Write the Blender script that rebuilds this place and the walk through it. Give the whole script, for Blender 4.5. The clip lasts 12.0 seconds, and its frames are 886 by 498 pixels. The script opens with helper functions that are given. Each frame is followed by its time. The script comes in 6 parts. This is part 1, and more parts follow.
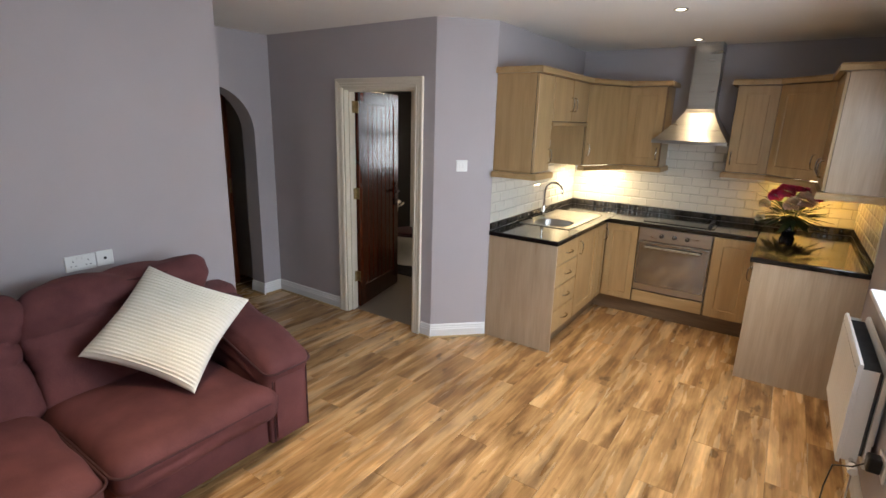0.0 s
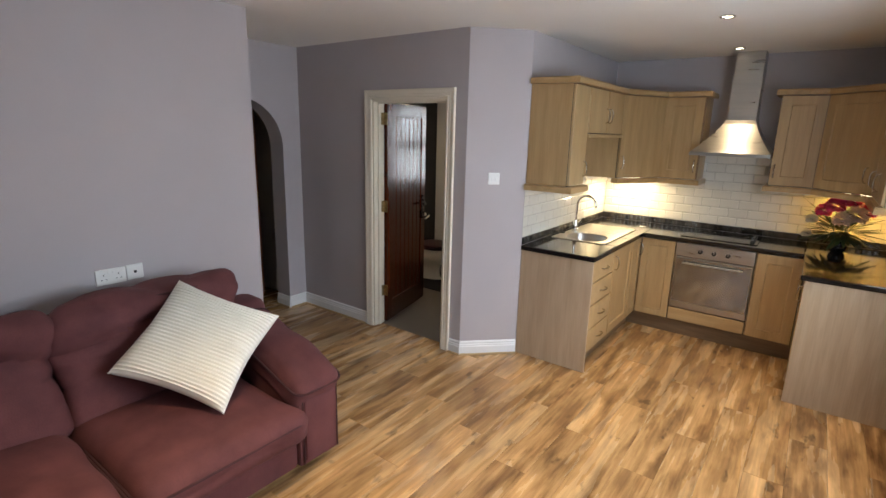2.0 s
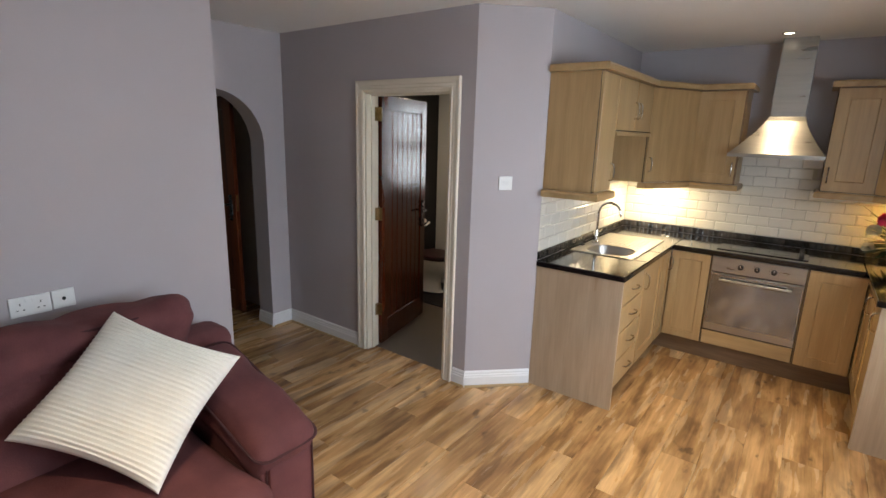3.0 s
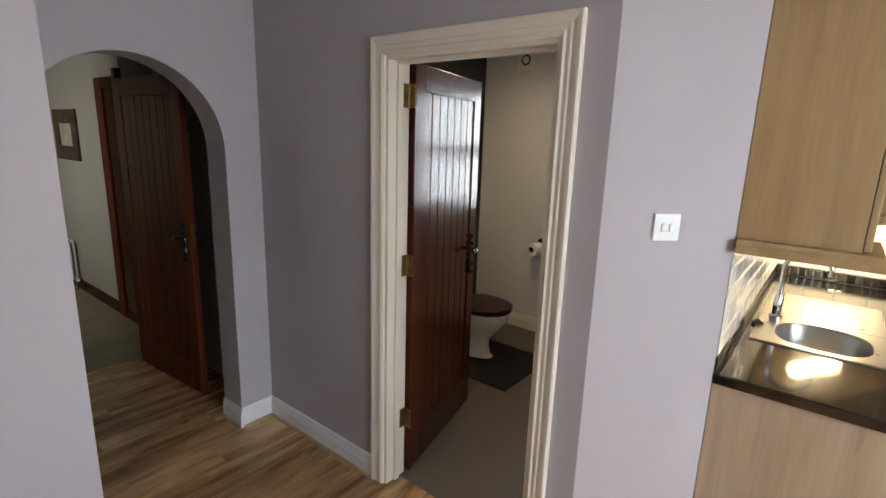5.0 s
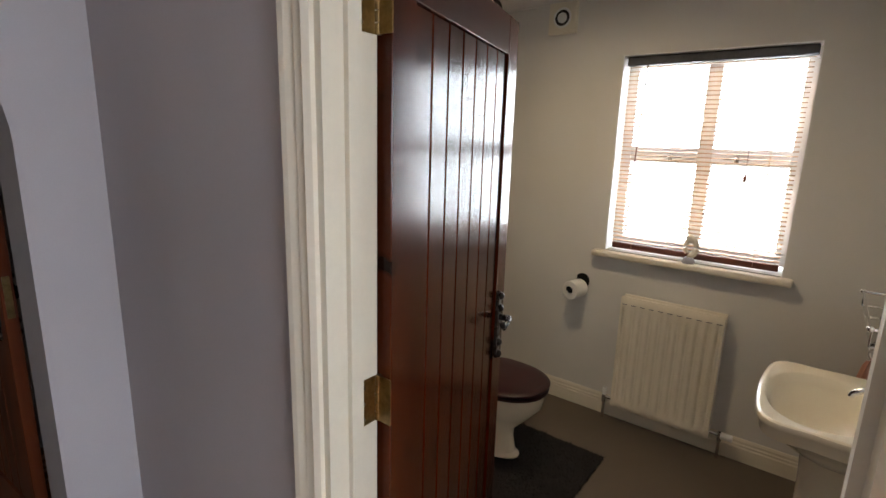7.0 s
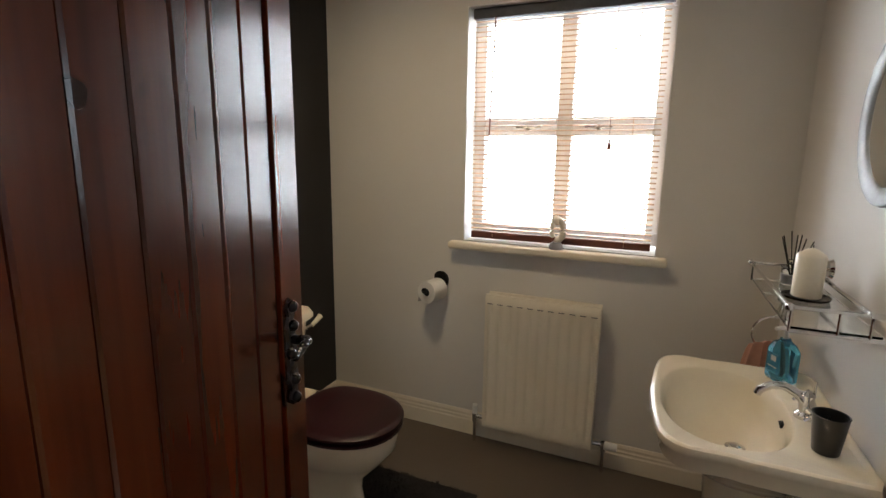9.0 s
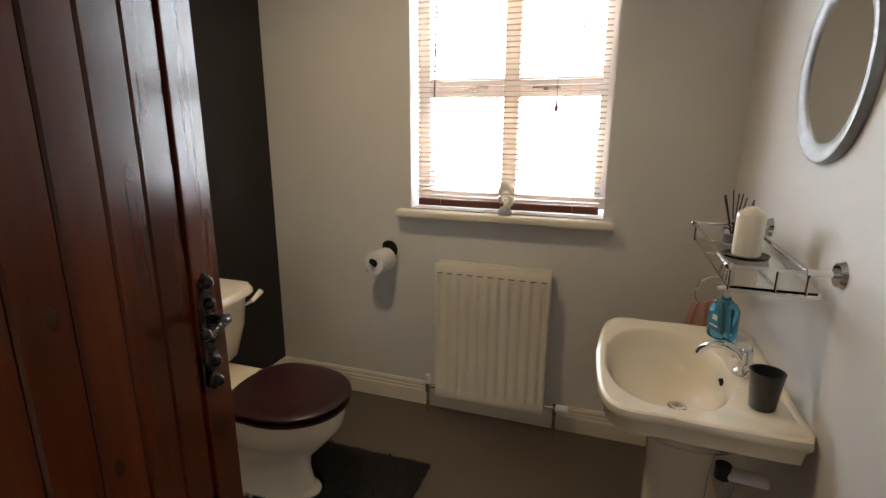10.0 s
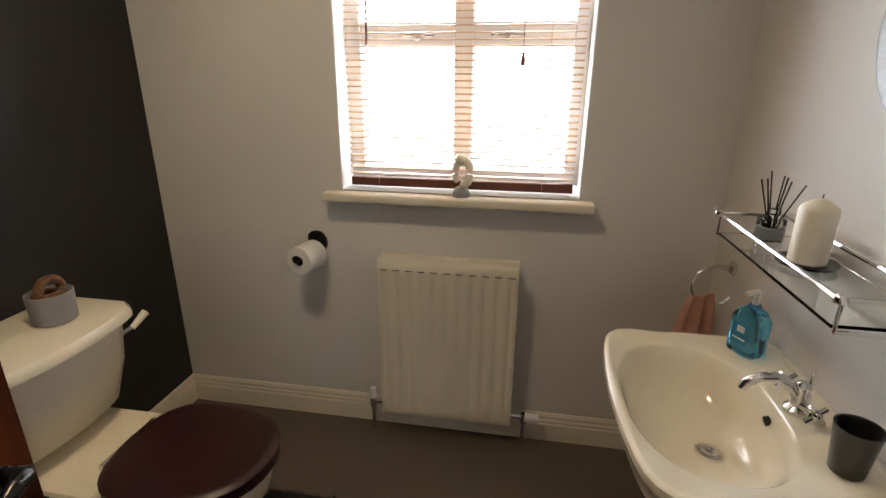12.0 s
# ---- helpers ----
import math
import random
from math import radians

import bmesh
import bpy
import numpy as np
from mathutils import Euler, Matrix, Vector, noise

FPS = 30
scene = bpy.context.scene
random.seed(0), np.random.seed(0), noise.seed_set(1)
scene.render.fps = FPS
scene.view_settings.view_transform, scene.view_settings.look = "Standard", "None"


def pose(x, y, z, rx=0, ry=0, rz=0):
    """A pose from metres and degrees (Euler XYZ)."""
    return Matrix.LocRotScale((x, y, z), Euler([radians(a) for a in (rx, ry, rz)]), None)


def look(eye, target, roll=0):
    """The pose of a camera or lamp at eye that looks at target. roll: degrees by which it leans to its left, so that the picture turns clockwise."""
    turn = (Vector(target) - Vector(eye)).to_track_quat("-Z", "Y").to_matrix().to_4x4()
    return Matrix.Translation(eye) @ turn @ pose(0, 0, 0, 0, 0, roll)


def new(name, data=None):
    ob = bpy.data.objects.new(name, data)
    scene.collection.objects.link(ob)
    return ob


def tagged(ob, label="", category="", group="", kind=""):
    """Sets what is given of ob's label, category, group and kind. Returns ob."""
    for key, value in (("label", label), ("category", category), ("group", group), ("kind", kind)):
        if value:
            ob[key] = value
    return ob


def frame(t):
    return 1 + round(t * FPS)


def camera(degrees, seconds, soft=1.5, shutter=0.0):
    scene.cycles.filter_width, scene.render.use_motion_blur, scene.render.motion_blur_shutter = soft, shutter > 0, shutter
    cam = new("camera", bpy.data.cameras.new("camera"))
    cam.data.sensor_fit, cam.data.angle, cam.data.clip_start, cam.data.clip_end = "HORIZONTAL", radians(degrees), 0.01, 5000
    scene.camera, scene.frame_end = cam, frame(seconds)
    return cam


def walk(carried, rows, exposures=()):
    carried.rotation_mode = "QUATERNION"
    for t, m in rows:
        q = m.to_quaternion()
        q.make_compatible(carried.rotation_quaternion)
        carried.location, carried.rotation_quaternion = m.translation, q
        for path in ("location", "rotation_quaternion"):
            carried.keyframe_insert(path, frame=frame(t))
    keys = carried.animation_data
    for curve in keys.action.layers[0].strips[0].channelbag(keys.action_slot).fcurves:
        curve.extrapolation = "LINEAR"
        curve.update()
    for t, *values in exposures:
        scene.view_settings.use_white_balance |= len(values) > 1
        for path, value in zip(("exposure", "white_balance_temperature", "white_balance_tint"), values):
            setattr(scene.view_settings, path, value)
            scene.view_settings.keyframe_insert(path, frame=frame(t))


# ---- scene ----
cam = camera(83.4, 12.0)
PATH = [
    (0, (0.252, 1.205, 1.762), (-0.836, 2.805, 1.257), 1.6),
    (0.5, (0.241, 1.188, 1.764), (-0.881, 2.769, 1.274), 1.6),
    (1, (0.218, 1.192, 1.766), (-0.916, 2.769, 1.291), 1.5),
    (1.5, (0.2, 1.195, 1.767), (-0.944, 2.767, 1.299), 1.5),
    (2, (0.11, 1.236, 1.759), (-1.043, 2.802, 1.296), 1.5),
    (2.5, (-0.039, 1.387, 1.748), (-1.191, 2.955, 1.286), 1.5),
    (2.7, (-0.111, 1.492, 1.739), (-1.261, 3.063, 1.278), 1.6),
    (4.5, (-1.071, 2.571, 1.655), (-2.3, 4.089, 1.225), 2.0),
    (5, (-1.399, 2.804, 1.678), (-2.612, 4.332, 1.237), 1.8),
    (5.5, (-1.625, 3.11, 1.664), (-2.835, 4.639, 1.22), 1.7),
    (6, (-1.874, 3.383, 1.636), (-3.083, 4.912, 1.188), 1.7),
    (6.5, (-2.105, 3.588, 1.645), (-3.319, 5.113, 1.195), 1.8),
    (8.5, (-2.348, 4.275, 1.435), (-3.255, 6.027, 1.107), 0.8),
    (9, (-2.364, 4.372, 1.429), (-3.145, 6.175, 1.055), 0.8),
    (9.5, (-2.354, 4.427, 1.411), (-3.07, 6.246, 0.986), 0.7),
    (10, (-2.337, 4.461, 1.407), (-2.959, 6.297, 0.916), 0.3),
    (10.5, (-2.344, 4.481, 1.399), (-2.818, 6.341, 0.838), 0.1),
    (11, (-2.404, 4.549, 1.384), (-2.758, 6.419, 0.771), 0.0),
    (11.5, (-2.494, 4.628, 1.418), (-2.792, 6.497, 0.771), -0.0),
    (12, (-2.547, 4.866, 1.418), (-2.862, 6.731, 0.766), 0.4),
]
walk(cam, [(t, look(eye, target, roll)) for t, eye, target, roll in PATH], [(0.0, -0.28), (2.7, -0.28), (4.5, -0.06), (5.5, 0.05), (6.0, 0.04), (6.5, 0.24), (8.5, 0.10), (10.0, 0.20), (12.0, 0.24)])

# ---- world, lights ----
world = bpy.data.worlds.new("world")
scene.world = world
world.use_nodes = True
wn = world.node_tree.nodes
sky = wn.new("ShaderNodeTexSky")
sky.sky_type, sky.sun_disc = 'NISHITA', False
sky.sun_elevation, sky.sun_rotation = radians(48), radians(200)
world.node_tree.links.new(sky.outputs[0], wn["Background"].inputs[0])
wn["Background"].inputs[1].default_value = 0.12


def area_lamp(name, m, w, h, watts, colour, spread=180):
    la = bpy.data.lights.new(name, 'AREA')
    la.shape, la.size, la.size_y, la.energy, la.color = 'RECTANGLE', w, h, watts, colour
    la.spread = radians(spread)
    ob = new(name, la)
    ob.matrix_world = m
    return ob


def spot_lamp(name, m, watts, colour, cone=110, blend=0.6, radius=0.03):
    la = bpy.data.lights.new(name, 'SPOT')
    la.energy, la.color, la.spot_size, la.spot_blend, la.shadow_soft_size = watts, colour, radians(cone), blend, radius
    ob = new(name, la)
    ob.matrix_world = m
    return ob


sun = bpy.data.lights.new("sun", 'SUN')
sun.energy, sun.angle, sun.color = 4.5, radians(0.5), (1.0, 0.96, 0.9)
new("sun", sun).matrix_world = look((-4, -10, 12), (0, 0, 0))

DAY = (0.78, 0.885, 1.0)
WARM = (1.0, 0.74, 0.42)
# sky light in the window openings
area_lamp("daylight_east", look((0.95, 3.4, 1.55), (0, 3.4, 0.95)), 2.15, 1.1, 76, DAY)
# added light from behind the camera, through an assumed window
area_lamp("added_south_light", look((-0.3, -1.95, 1.5), (-0.3, 0, 1.35)), 2.0, 1.4, 7, DAY)
area_lamp("daylight_wc", look((-2.83, 7.15, 1.58), (-2.83, 6.0, 1.5)), 1.1, 1.3, 58, (0.86, 0.93, 1.0))
# added to brighten the hall; its window is assumed and never in view
area_lamp("added_hall_light", look((-7.0, 2.2, 1.6), (-7.0, 4, 1.2)), 1.0, 1.1, 16, (1.0, 0.95, 0.84))

# ---- materials ----


def material(name, base, rough=0.5, metal=0.0, scale=6.0, var=0.08, fine=120.0, bump=0.05, dist=0.002, other=None, stretch=(1, 1, 1), coat=0.0, spread=0.0):
    """A surface with variation at two scales, relief, and where asked a different shade for each piece."""
    m = bpy.data.materials.new(name)
    m.use_nodes = True
    n, l = m.node_tree.nodes, m.node_tree.links
    b = n["Principled BSDF"]
    co = n.new("ShaderNodeTexCoord")
    mp = n.new("ShaderNodeMapping")
    mp.inputs["Scale"].default_value = stretch
    l.new(co.outputs["Object"], mp.inputs["Vector"])
    big, small = n.new("ShaderNodeTexNoise"), n.new("ShaderNodeTexNoise")
    for t, s in ((big, scale), (small, fine)):
        t.inputs["Scale"].default_value = s
        t.inputs["Detail"].default_value = 4
        l.new(mp.outputs[0], t.inputs["Vector"])
    dark = tuple(c * (1 - var * 1.6) for c in base)
    light = other or tuple(min(1, c * (1 + var)) for c in base)
    ramp = n.new("ShaderNodeValToRGB")
    ramp.color_ramp.elements[0].position, ramp.color_ramp.elements[1].position = 0.3, 0.7
    ramp.color_ramp.elements[0].color, ramp.color_ramp.elements[1].color = (*dark, 1), (*light, 1)
    l.new(big.outputs["Fac"], ramp.inputs[0])
    mix = n.new("ShaderNodeMix")
    mix.data_type, mix.blend_type = 'RGBA', 'MULTIPLY'
    mix.inputs[0].default_value = 1.0
    r2 = n.new("ShaderNodeValToRGB")
    r2.color_ramp.elements[0].position, r2.color_ramp.elements[1].position = 0.25, 0.75
    lo = 1 - var * 1.2
    r2.color_ramp.elements[0].color, r2.color_ramp.elements[1].color = (lo, lo, lo, 1), (1, 1, 1, 1)
    l.new(small.outputs["Fac"], r2.inputs[0])
    l.new(ramp.outputs[0], mix.inputs[6])
    l.new(r2.outputs[0], mix.inputs[7])
    out = mix.outputs[2]
    if spread:
        info, hsv, mr = n.new("ShaderNodeObjectInfo"), n.new("ShaderNodeHueSaturation"), n.new("ShaderNodeMapRange")
        mr.inputs[3].default_value, mr.inputs[4].default_value = 1 - spread, 1 + spread
        l.new(info.outputs["Random"], mr.inputs[0])
        l.new(mr.outputs[0], hsv.inputs["Value"])
        l.new(out, hsv.inputs["Color"])
        out = hsv.outputs[0]
    l.new(out, b.inputs["Base Color"])
    b.inputs["Roughness"].default_value, b.inputs["Metallic"].default_value = rough, metal
    b.inputs["Coat Weight"].default_value = coat
    b.inputs["Coat Roughness"].default_value = 0.08
    if rough > 0.12:
        rr = n.new("ShaderNodeMapRange")
        rr.inputs[3].default_value, rr.inputs[4].default_value = max(0.02, rough - 0.07), min(1, rough + 0.07)
        l.new(big.outputs["Fac"], rr.inputs[0])
        l.new(rr.outputs[0], b.inputs["Roughness"])
    if bump:
        bp = n.new("ShaderNodeBump")
        bp.inputs["Strength"].default_value, bp.inputs["Distance"].default_value = bump, dist
        l.new(small.outputs["Fac"], bp.inputs["Height"])
        l.new(bp.outputs[0], b.inputs["Normal"])
    return m


def wood(name, a, b_, c, rough, along, grain=1.0, spread=0.0, coat=0.0, knots=0.0, blotch=0.0, fine_low=0.78, relief=0.12, spec=0.5, smudge=0.0, round_knots=False):
    """Wood with grain along one axis (0, 1, 2), bands, blotches and knots; each piece shifted by its own random number."""
    m = bpy.data.materials.new(name)
    m.use_nodes = True
    n, l = m.node_tree.nodes, m.node_tree.links
    b = n["Principled BSDF"]
    co, info, add = n.new("ShaderNodeTexCoord"), n.new("ShaderNodeObjectInfo"), n.new("ShaderNodeVectorMath")
    sc = n.new("ShaderNodeVectorMath")
    sc.operation = 'SCALE'
    sc.inputs[0].default_value = (7.1, 13.7, 5.3)
    l.new(info.outputs["Random"], sc.inputs["Scale"])
    l.new(co.outputs["Object"], add.inputs[0])
    l.new(sc.outputs[0], add.inputs[1])

    def tex(s, st, detail=5):
        mp, t = n.new("ShaderNodeMapping"), n.new("ShaderNodeTexNoise")
        k = [s, s, s]
        k[along] = s / st
        mp.inputs["Scale"].default_value = k
        l.new(add.outputs[0], mp.inputs["Vector"])
        l.new(mp.outputs[0], t.inputs["Vector"])
        t.inputs["Scale"].default_value, t.inputs["Detail"].default_value = 1.0, detail
        t.inputs["Distortion"].default_value = 0.15
        return t.outputs["Fac"]
    band, fine = tex(14 * grain, 9), tex(90 * grain, 22, 3)
    ramp = n.new("ShaderNodeValToRGB")
    e = ramp.color_ramp.elements
    e[0].position, e[1].position = 0.30, 0.72
    e[0].color, e[1].color = (*a, 1), (*c, 1)
    mid = e.new(0.5)
    mid.color = (*b_, 1)
    l.new(band, ramp.inputs[0])
    out = ramp.outputs[0]

    def multiply(out, fac, lo, p0, p1, tint=(1, 1, 1)):
        r, mx = n.new("ShaderNodeValToRGB"), n.new("ShaderNodeMix")
        mx.data_type, mx.blend_type = 'RGBA', 'MULTIPLY'
        mx.inputs[0].default_value = 1
        r.color_ramp.elements[0].position, r.color_ramp.elements[1].position = p0, p1
        r.color_ramp.elements[0].color = (*[lo * k for k in tint], 1)
        r.color_ramp.elements[1].color = (1, 1, 1, 1)
        l.new(fac, r.inputs[0])
        l.new(out, mx.inputs[6])
        l.new(r.outputs[0], mx.inputs[7])
        return mx.outputs[2]
    out = multiply(out, fine, fine_low, 0.3, 0.6)
    if blotch:
        out = multiply(out, tex(12, 4.5, 10), 1 - blotch, 0.36, 0.58, (1, 0.96, 0.94))
    if smudge:
        out = multiply(out, tex(10, 5.5, 6), 1 - smudge, 0.37, 0.47, (1, 0.93, 0.88))
    if knots:
        out = multiply(out, tex(11, 1.7, 1), 1 - knots * 1.3, 0.275, 0.325) if round_knots else multiply(out, tex(13, 2.2, 3), 1 - knots, 0.27, 0.35)
    if spread:
        hsv, mr = n.new("ShaderNodeHueSaturation"), n.new("ShaderNodeMapRange")
        mr.inputs[3].default_value, mr.inputs[4].default_value = 1 - spread, 1 + spread
        l.new(info.outputs["Random"], mr.inputs[0])
        l.new(mr.outputs[0], hsv.inputs["Value"])
        l.new(out, hsv.inputs["Color"])
        out = hsv.outputs[0]
    l.new(out, b.inputs["Base Color"])
    rr = n.new("ShaderNodeMapRange")
    rr.inputs[3].default_value, rr.inputs[4].default_value = max(0.03, rough - 0.06), rough + 0.06
    l.new(band, rr.inputs[0])
    l.new(rr.outputs[0], b.inputs["Roughness"])
    b.inputs["Coat Weight"].default_value, b.inputs["Coat Roughness"].default_value = coat, 0.12
    bp = n.new("ShaderNodeBump")
    b.inputs["Specular IOR Level"].default_value = spec
    bp.inputs["Strength"].default_value, bp.inputs["Distance"].default_value = relief, 0.001
    l.new(fine, bp.inputs["Height"])
    l.new(bp.outputs[0], b.inputs["Normal"])
    return m


def glow(name, colour, strength):
    m = bpy.data.materials.new(name)
    m.use_nodes = True
    b = m.node_tree.nodes["Principled BSDF"]
    b.inputs["Base Color"].default_value = (*colour, 1)
    b.inputs["Emission Color"].default_value, b.inputs["Emission Strength"].default_value = (*colour, 1), strength
    return m


def glass(name, colour=(1, 1, 1), rough=0.0, ior=1.45):
    m = material(name, colour, rough, var=0.0, bump=0)
    b = m.node_tree.nodes["Principled BSDF"]
    b.inputs["Transmission Weight"].default_value, b.inputs["IOR"].default_value = 1.0, ior
    return m


M_wall = material("lilac_grey_paint", (0.445, 0.410, 0.425), 0.75, scale=1.5, var=0.03, fine=260, bump=0.12, dist=0.001)
M_wcwall = material("warm_grey_paint", (0.66, 0.635, 0.60), 0.7, scale=1.5, var=0.03, fine=260, bump=0.12, dist=0.001)
M_darkwall = material("charcoal_paint", (0.016, 0.0145, 0.0155), 0.7, scale=2, var=0.1, fine=260, bump=0.12, dist=0.001)
M_hallwall = material("pale_grey_paint", (0.42, 0.40, 0.36), 0.75, scale=1.5, var=0.03, fine=260, bump=0.12, dist=0.001)
M_ceil = material("ceiling_white", (0.84, 0.82, 0.79), 0.85, scale=1.5, var=0.02, fine=200, bump=0.1, dist=0.001)
M_gloss = material("cream_gloss_paint", (0.76, 0.695, 0.575), 0.42, scale=4, var=0.03, fine=90, bump=0.05)
M_white = material("white_paint", (0.80, 0.80, 0.80), 0.35, scale=4, var=0.03, fine=90, bump=0.04)
M_plastic = material("white_plastic", (0.78, 0.78, 0.76), 0.3, scale=8, var=0.02, fine=200, bump=0.0)
M_floor = wood("rustic_oak", (0.40, 0.215, 0.088), (0.58, 0.345, 0.150), (0.72, 0.475, 0.235), 0.27, 1, grain=0.75, spread=0.13, knots=0.55, blotch=0.42, fine_low=0.74, smudge=0.44)
M_beech = wood("oak_laminate", (0.36, 0.235, 0.105), (0.415, 0.275, 0.128), (0.46, 0.315, 0.155), 0.34, 2, grain=1.2, fine_low=0.90)
M_beech_h = wood("oak_laminate_across", (0.36, 0.235, 0.105), (0.415, 0.275, 0.128), (0.46, 0.315, 0.155), 0.34, 1, grain=1.2, fine_low=0.90)
M_beech_x = wood("oak_laminate_wide", (0.36, 0.235, 0.105), (0.415, 0.275, 0.128), (0.46, 0.315, 0.155), 0.34, 0, grain=1.2, fine_low=0.90)
# the oak laminate paled and greyed: window sheen put into the colour
M_panel_sheen = wood("oak_end_panel_sheen", (0.40, 0.295, 0.195), (0.445, 0.335, 0.225), (0.49, 0.375, 0.26), 0.30, 2, grain=1.2, fine_low=0.90)
M_plinth = wood("dark_plinth_wood", (0.15, 0.085, 0.04), (0.20, 0.12, 0.06), (0.24, 0.15, 0.08), 0.45, 0, grain=1.4)
M_pine = wood("stained_pine", (0.032, 0.0053, 0.0016), (0.055, 0.0096, 0.0026), (0.080, 0.0155, 0.0041), 0.20, 2, grain=0.6, coat=0.0, knots=0.6, spread=0.14, relief=0.0, spec=0.33, round_knots=True)
M_pine_h = wood("matt_stained_pine", (0.060, 0.012, 0.0035), (0.105, 0.022, 0.006), (0.15, 0.034, 0.009), 0.55, 2, grain=0.6, knots=0.6, spread=0.12, relief=0.02, spec=0.2)
M_pine_b = wood("stained_pine_bottom", (0.028, 0.0055, 0.002), (0.052, 0.0105, 0.0032), (0.078, 0.018, 0.005), 0.24, 0, grain=0.6, knots=0.6, relief=0.03, spec=0.32)
M_mahog = wood("mahogany_lacquer", (0.018, 0.0030, 0.0052), (0.026, 0.0042, 0.0070), (0.035, 0.0060, 0.0092), 0.36, 1, grain=0.8, coat=0.0, spec=0.35)
M_slat = wood("honey_wood_slat", (0.52, 0.35, 0.22), (0.60, 0.42, 0.28), (0.67, 0.49, 0.33), 0.4, 0, grain=1.5)
M_rail = wood("mahogany_rail", (0.10, 0.028, 0.016), (0.13, 0.037, 0.02), (0.16, 0.05, 0.026), 0.4, 0)
M_stone = material("black_gloss_worktop", (0.013, 0.012, 0.012), 0.09, scale=60, var=0.5, fine=300, bump=0.0, coat=0.3)
M_steel = material("brushed_steel", (0.44, 0.425, 0.40), 0.30, 1.0, scale=3, var=0.06, fine=160, bump=0.06, dist=0.0005, stretch=(1, 1, 12))
M_chrome = material("chrome", (0.75, 0.75, 0.75), 0.07, 1.0, scale=8, var=0.02, bump=0)
M_nickel = material("satin_nickel", (0.60, 0.58, 0.53), 0.25, 1.0, scale=8, var=0.04, bump=0)
M_brass = material("aged_brass", (0.36, 0.25, 0.11), 0.35, 1.0, scale=30, var=0.2, bump=0.05)
M_iron = material("black_iron", (0.012, 0.011, 0.012), 0.28, 0.4, scale=60, var=0.3, fine=150, bump=0.25)
M_black = material("black_plastic", (0.015, 0.015, 0.016), 0.3, scale=20, var=0.15, bump=0.03)
M_blackglass = material("black_glass", (0.008, 0.008, 0.009), 0.05, scale=5, var=0.1, bump=0)
M_ovenglass = material("mirrored_oven_glass", (0.34, 0.345, 0.35), 0.10, 0.9, scale=2.5, var=0.25, bump=0)
M_tile = material("white_glazed_tile", (0.70, 0.67, 0.60), 0.12, scale=5, var=0.03, fine=30, bump=0.05, dist=0.002, spread=0.03)
M_grout = material("grey_grout", (0.44, 0.42, 0.37), 0.85, scale=20, var=0.1)
M_mosaic = material("dark_mosaic_glass", (0.045, 0.040, 0.036), 0.12, scale=18, var=0.4, bump=0, spread=0.75)
M_ceramic = material("white_ceramic", (0.80, 0.73, 0.59), 0.09, scale=3, var=0.015, bump=0, coat=0.3)
M_wcfloor = material("taupe_vinyl", (0.112, 0.088, 0.068), 0.45, scale=3, var=0.06, fine=180, bump=0.08)
M_carpet = material("grey_carpet", (0.30, 0.25, 0.16), 0.95, scale=5, var=0.12, fine=300, bump=0.6, dist=0.004)
M_mat = material("charcoal_bath_mat", (0.017, 0.0145, 0.016), 0.95, scale=14, var=0.3, fine=220, bump=1.0, dist=0.008)
M_sofa = material("plum_brown_velour", (0.126, 0.034, 0.037), 0.85, scale=7, var=0.14, fine=190, bump=0.7, dist=0.003, other=(0.165, 0.052, 0.053))
M_piping = material("dark_plum_piping", (0.060, 0.017, 0.019), 0.85, scale=8, var=0.1, fine=200, bump=0.2)
M_pillow = material("cream_corduroy", (0.88, 0.85, 0.76), 0.9, scale=6, var=0.04, fine=240, bump=0.2)
M_paper = material("white_tissue", (0.80, 0.78, 0.74), 0.9, scale=12, var=0.03, fine=150, bump=0.2)
M_wax = material("ivory_candle_wax", (0.80, 0.74, 0.62), 0.4, scale=9, var=0.03, bump=0.02)
M_towel = material("coral_towelling", (0.62, 0.33, 0.25), 0.95, scale=12, var=0.12, fine=260, bump=0.8, dist=0.004)
M_soap = glass("blue_soap", (0.16, 0.60, 0.95), 0.05, 1.36)
M_clear = glass("clear_glass", (0.97, 1.0, 0.98), 0.0)
M_pane = glass("window_glass", (1, 1, 1), 0.0, 1.05)
M_mirror = material("mirror_silver", (0.86, 0.86, 0.84), 0.02, 1.0, var=0.0, bump=0)
M_silver = material("silver_frame", (0.30, 0.30, 0.30), 0.4, 0.8, scale=25, var=0.12, fine=120, bump=0.1)
M_greypot = material("grey_glazed_pot", (0.30, 0.29, 0.31), 0.45, scale=12, var=0.05)
M_rope = material("brown_rope", (0.20, 0.10, 0.05), 0.9, scale=40, var=0.3, fine=200, bump=0.6)
M_leaf = material("dark_leaf", (0.045, 0.080, 0.030), 0.5, scale=20, var=0.3)
M_leaf2 = material("olive_leaf", (0.10, 0.11, 0.035), 0.55, scale=20, var=0.3)
M_red = material("crimson_petal", (0.86, 0.06, 0.22), 0.6, scale=40, var=0.2)
M_pink = material("blush_petal", (0.88, 0.66, 0.58), 0.6, scale=40, var=0.15)
M_cream = material("cream_petal", (0.75, 0.68, 0.50), 0.6, scale=40, var=0.1)
M_render = material("white_render", (0.75, 0.74, 0.70), 0.9, scale=2, var=0.05, fine=90, bump=0.3)
M_slate = material("grey_slate", (0.10, 0.10, 0.11), 0.7, scale=6, var=0.2, fine=60, bump=0.3)
M_grass = material("mown_grass", (0.06, 0.10, 0.03), 0.95, scale=3, var=0.3, fine=80, bump=0.6)
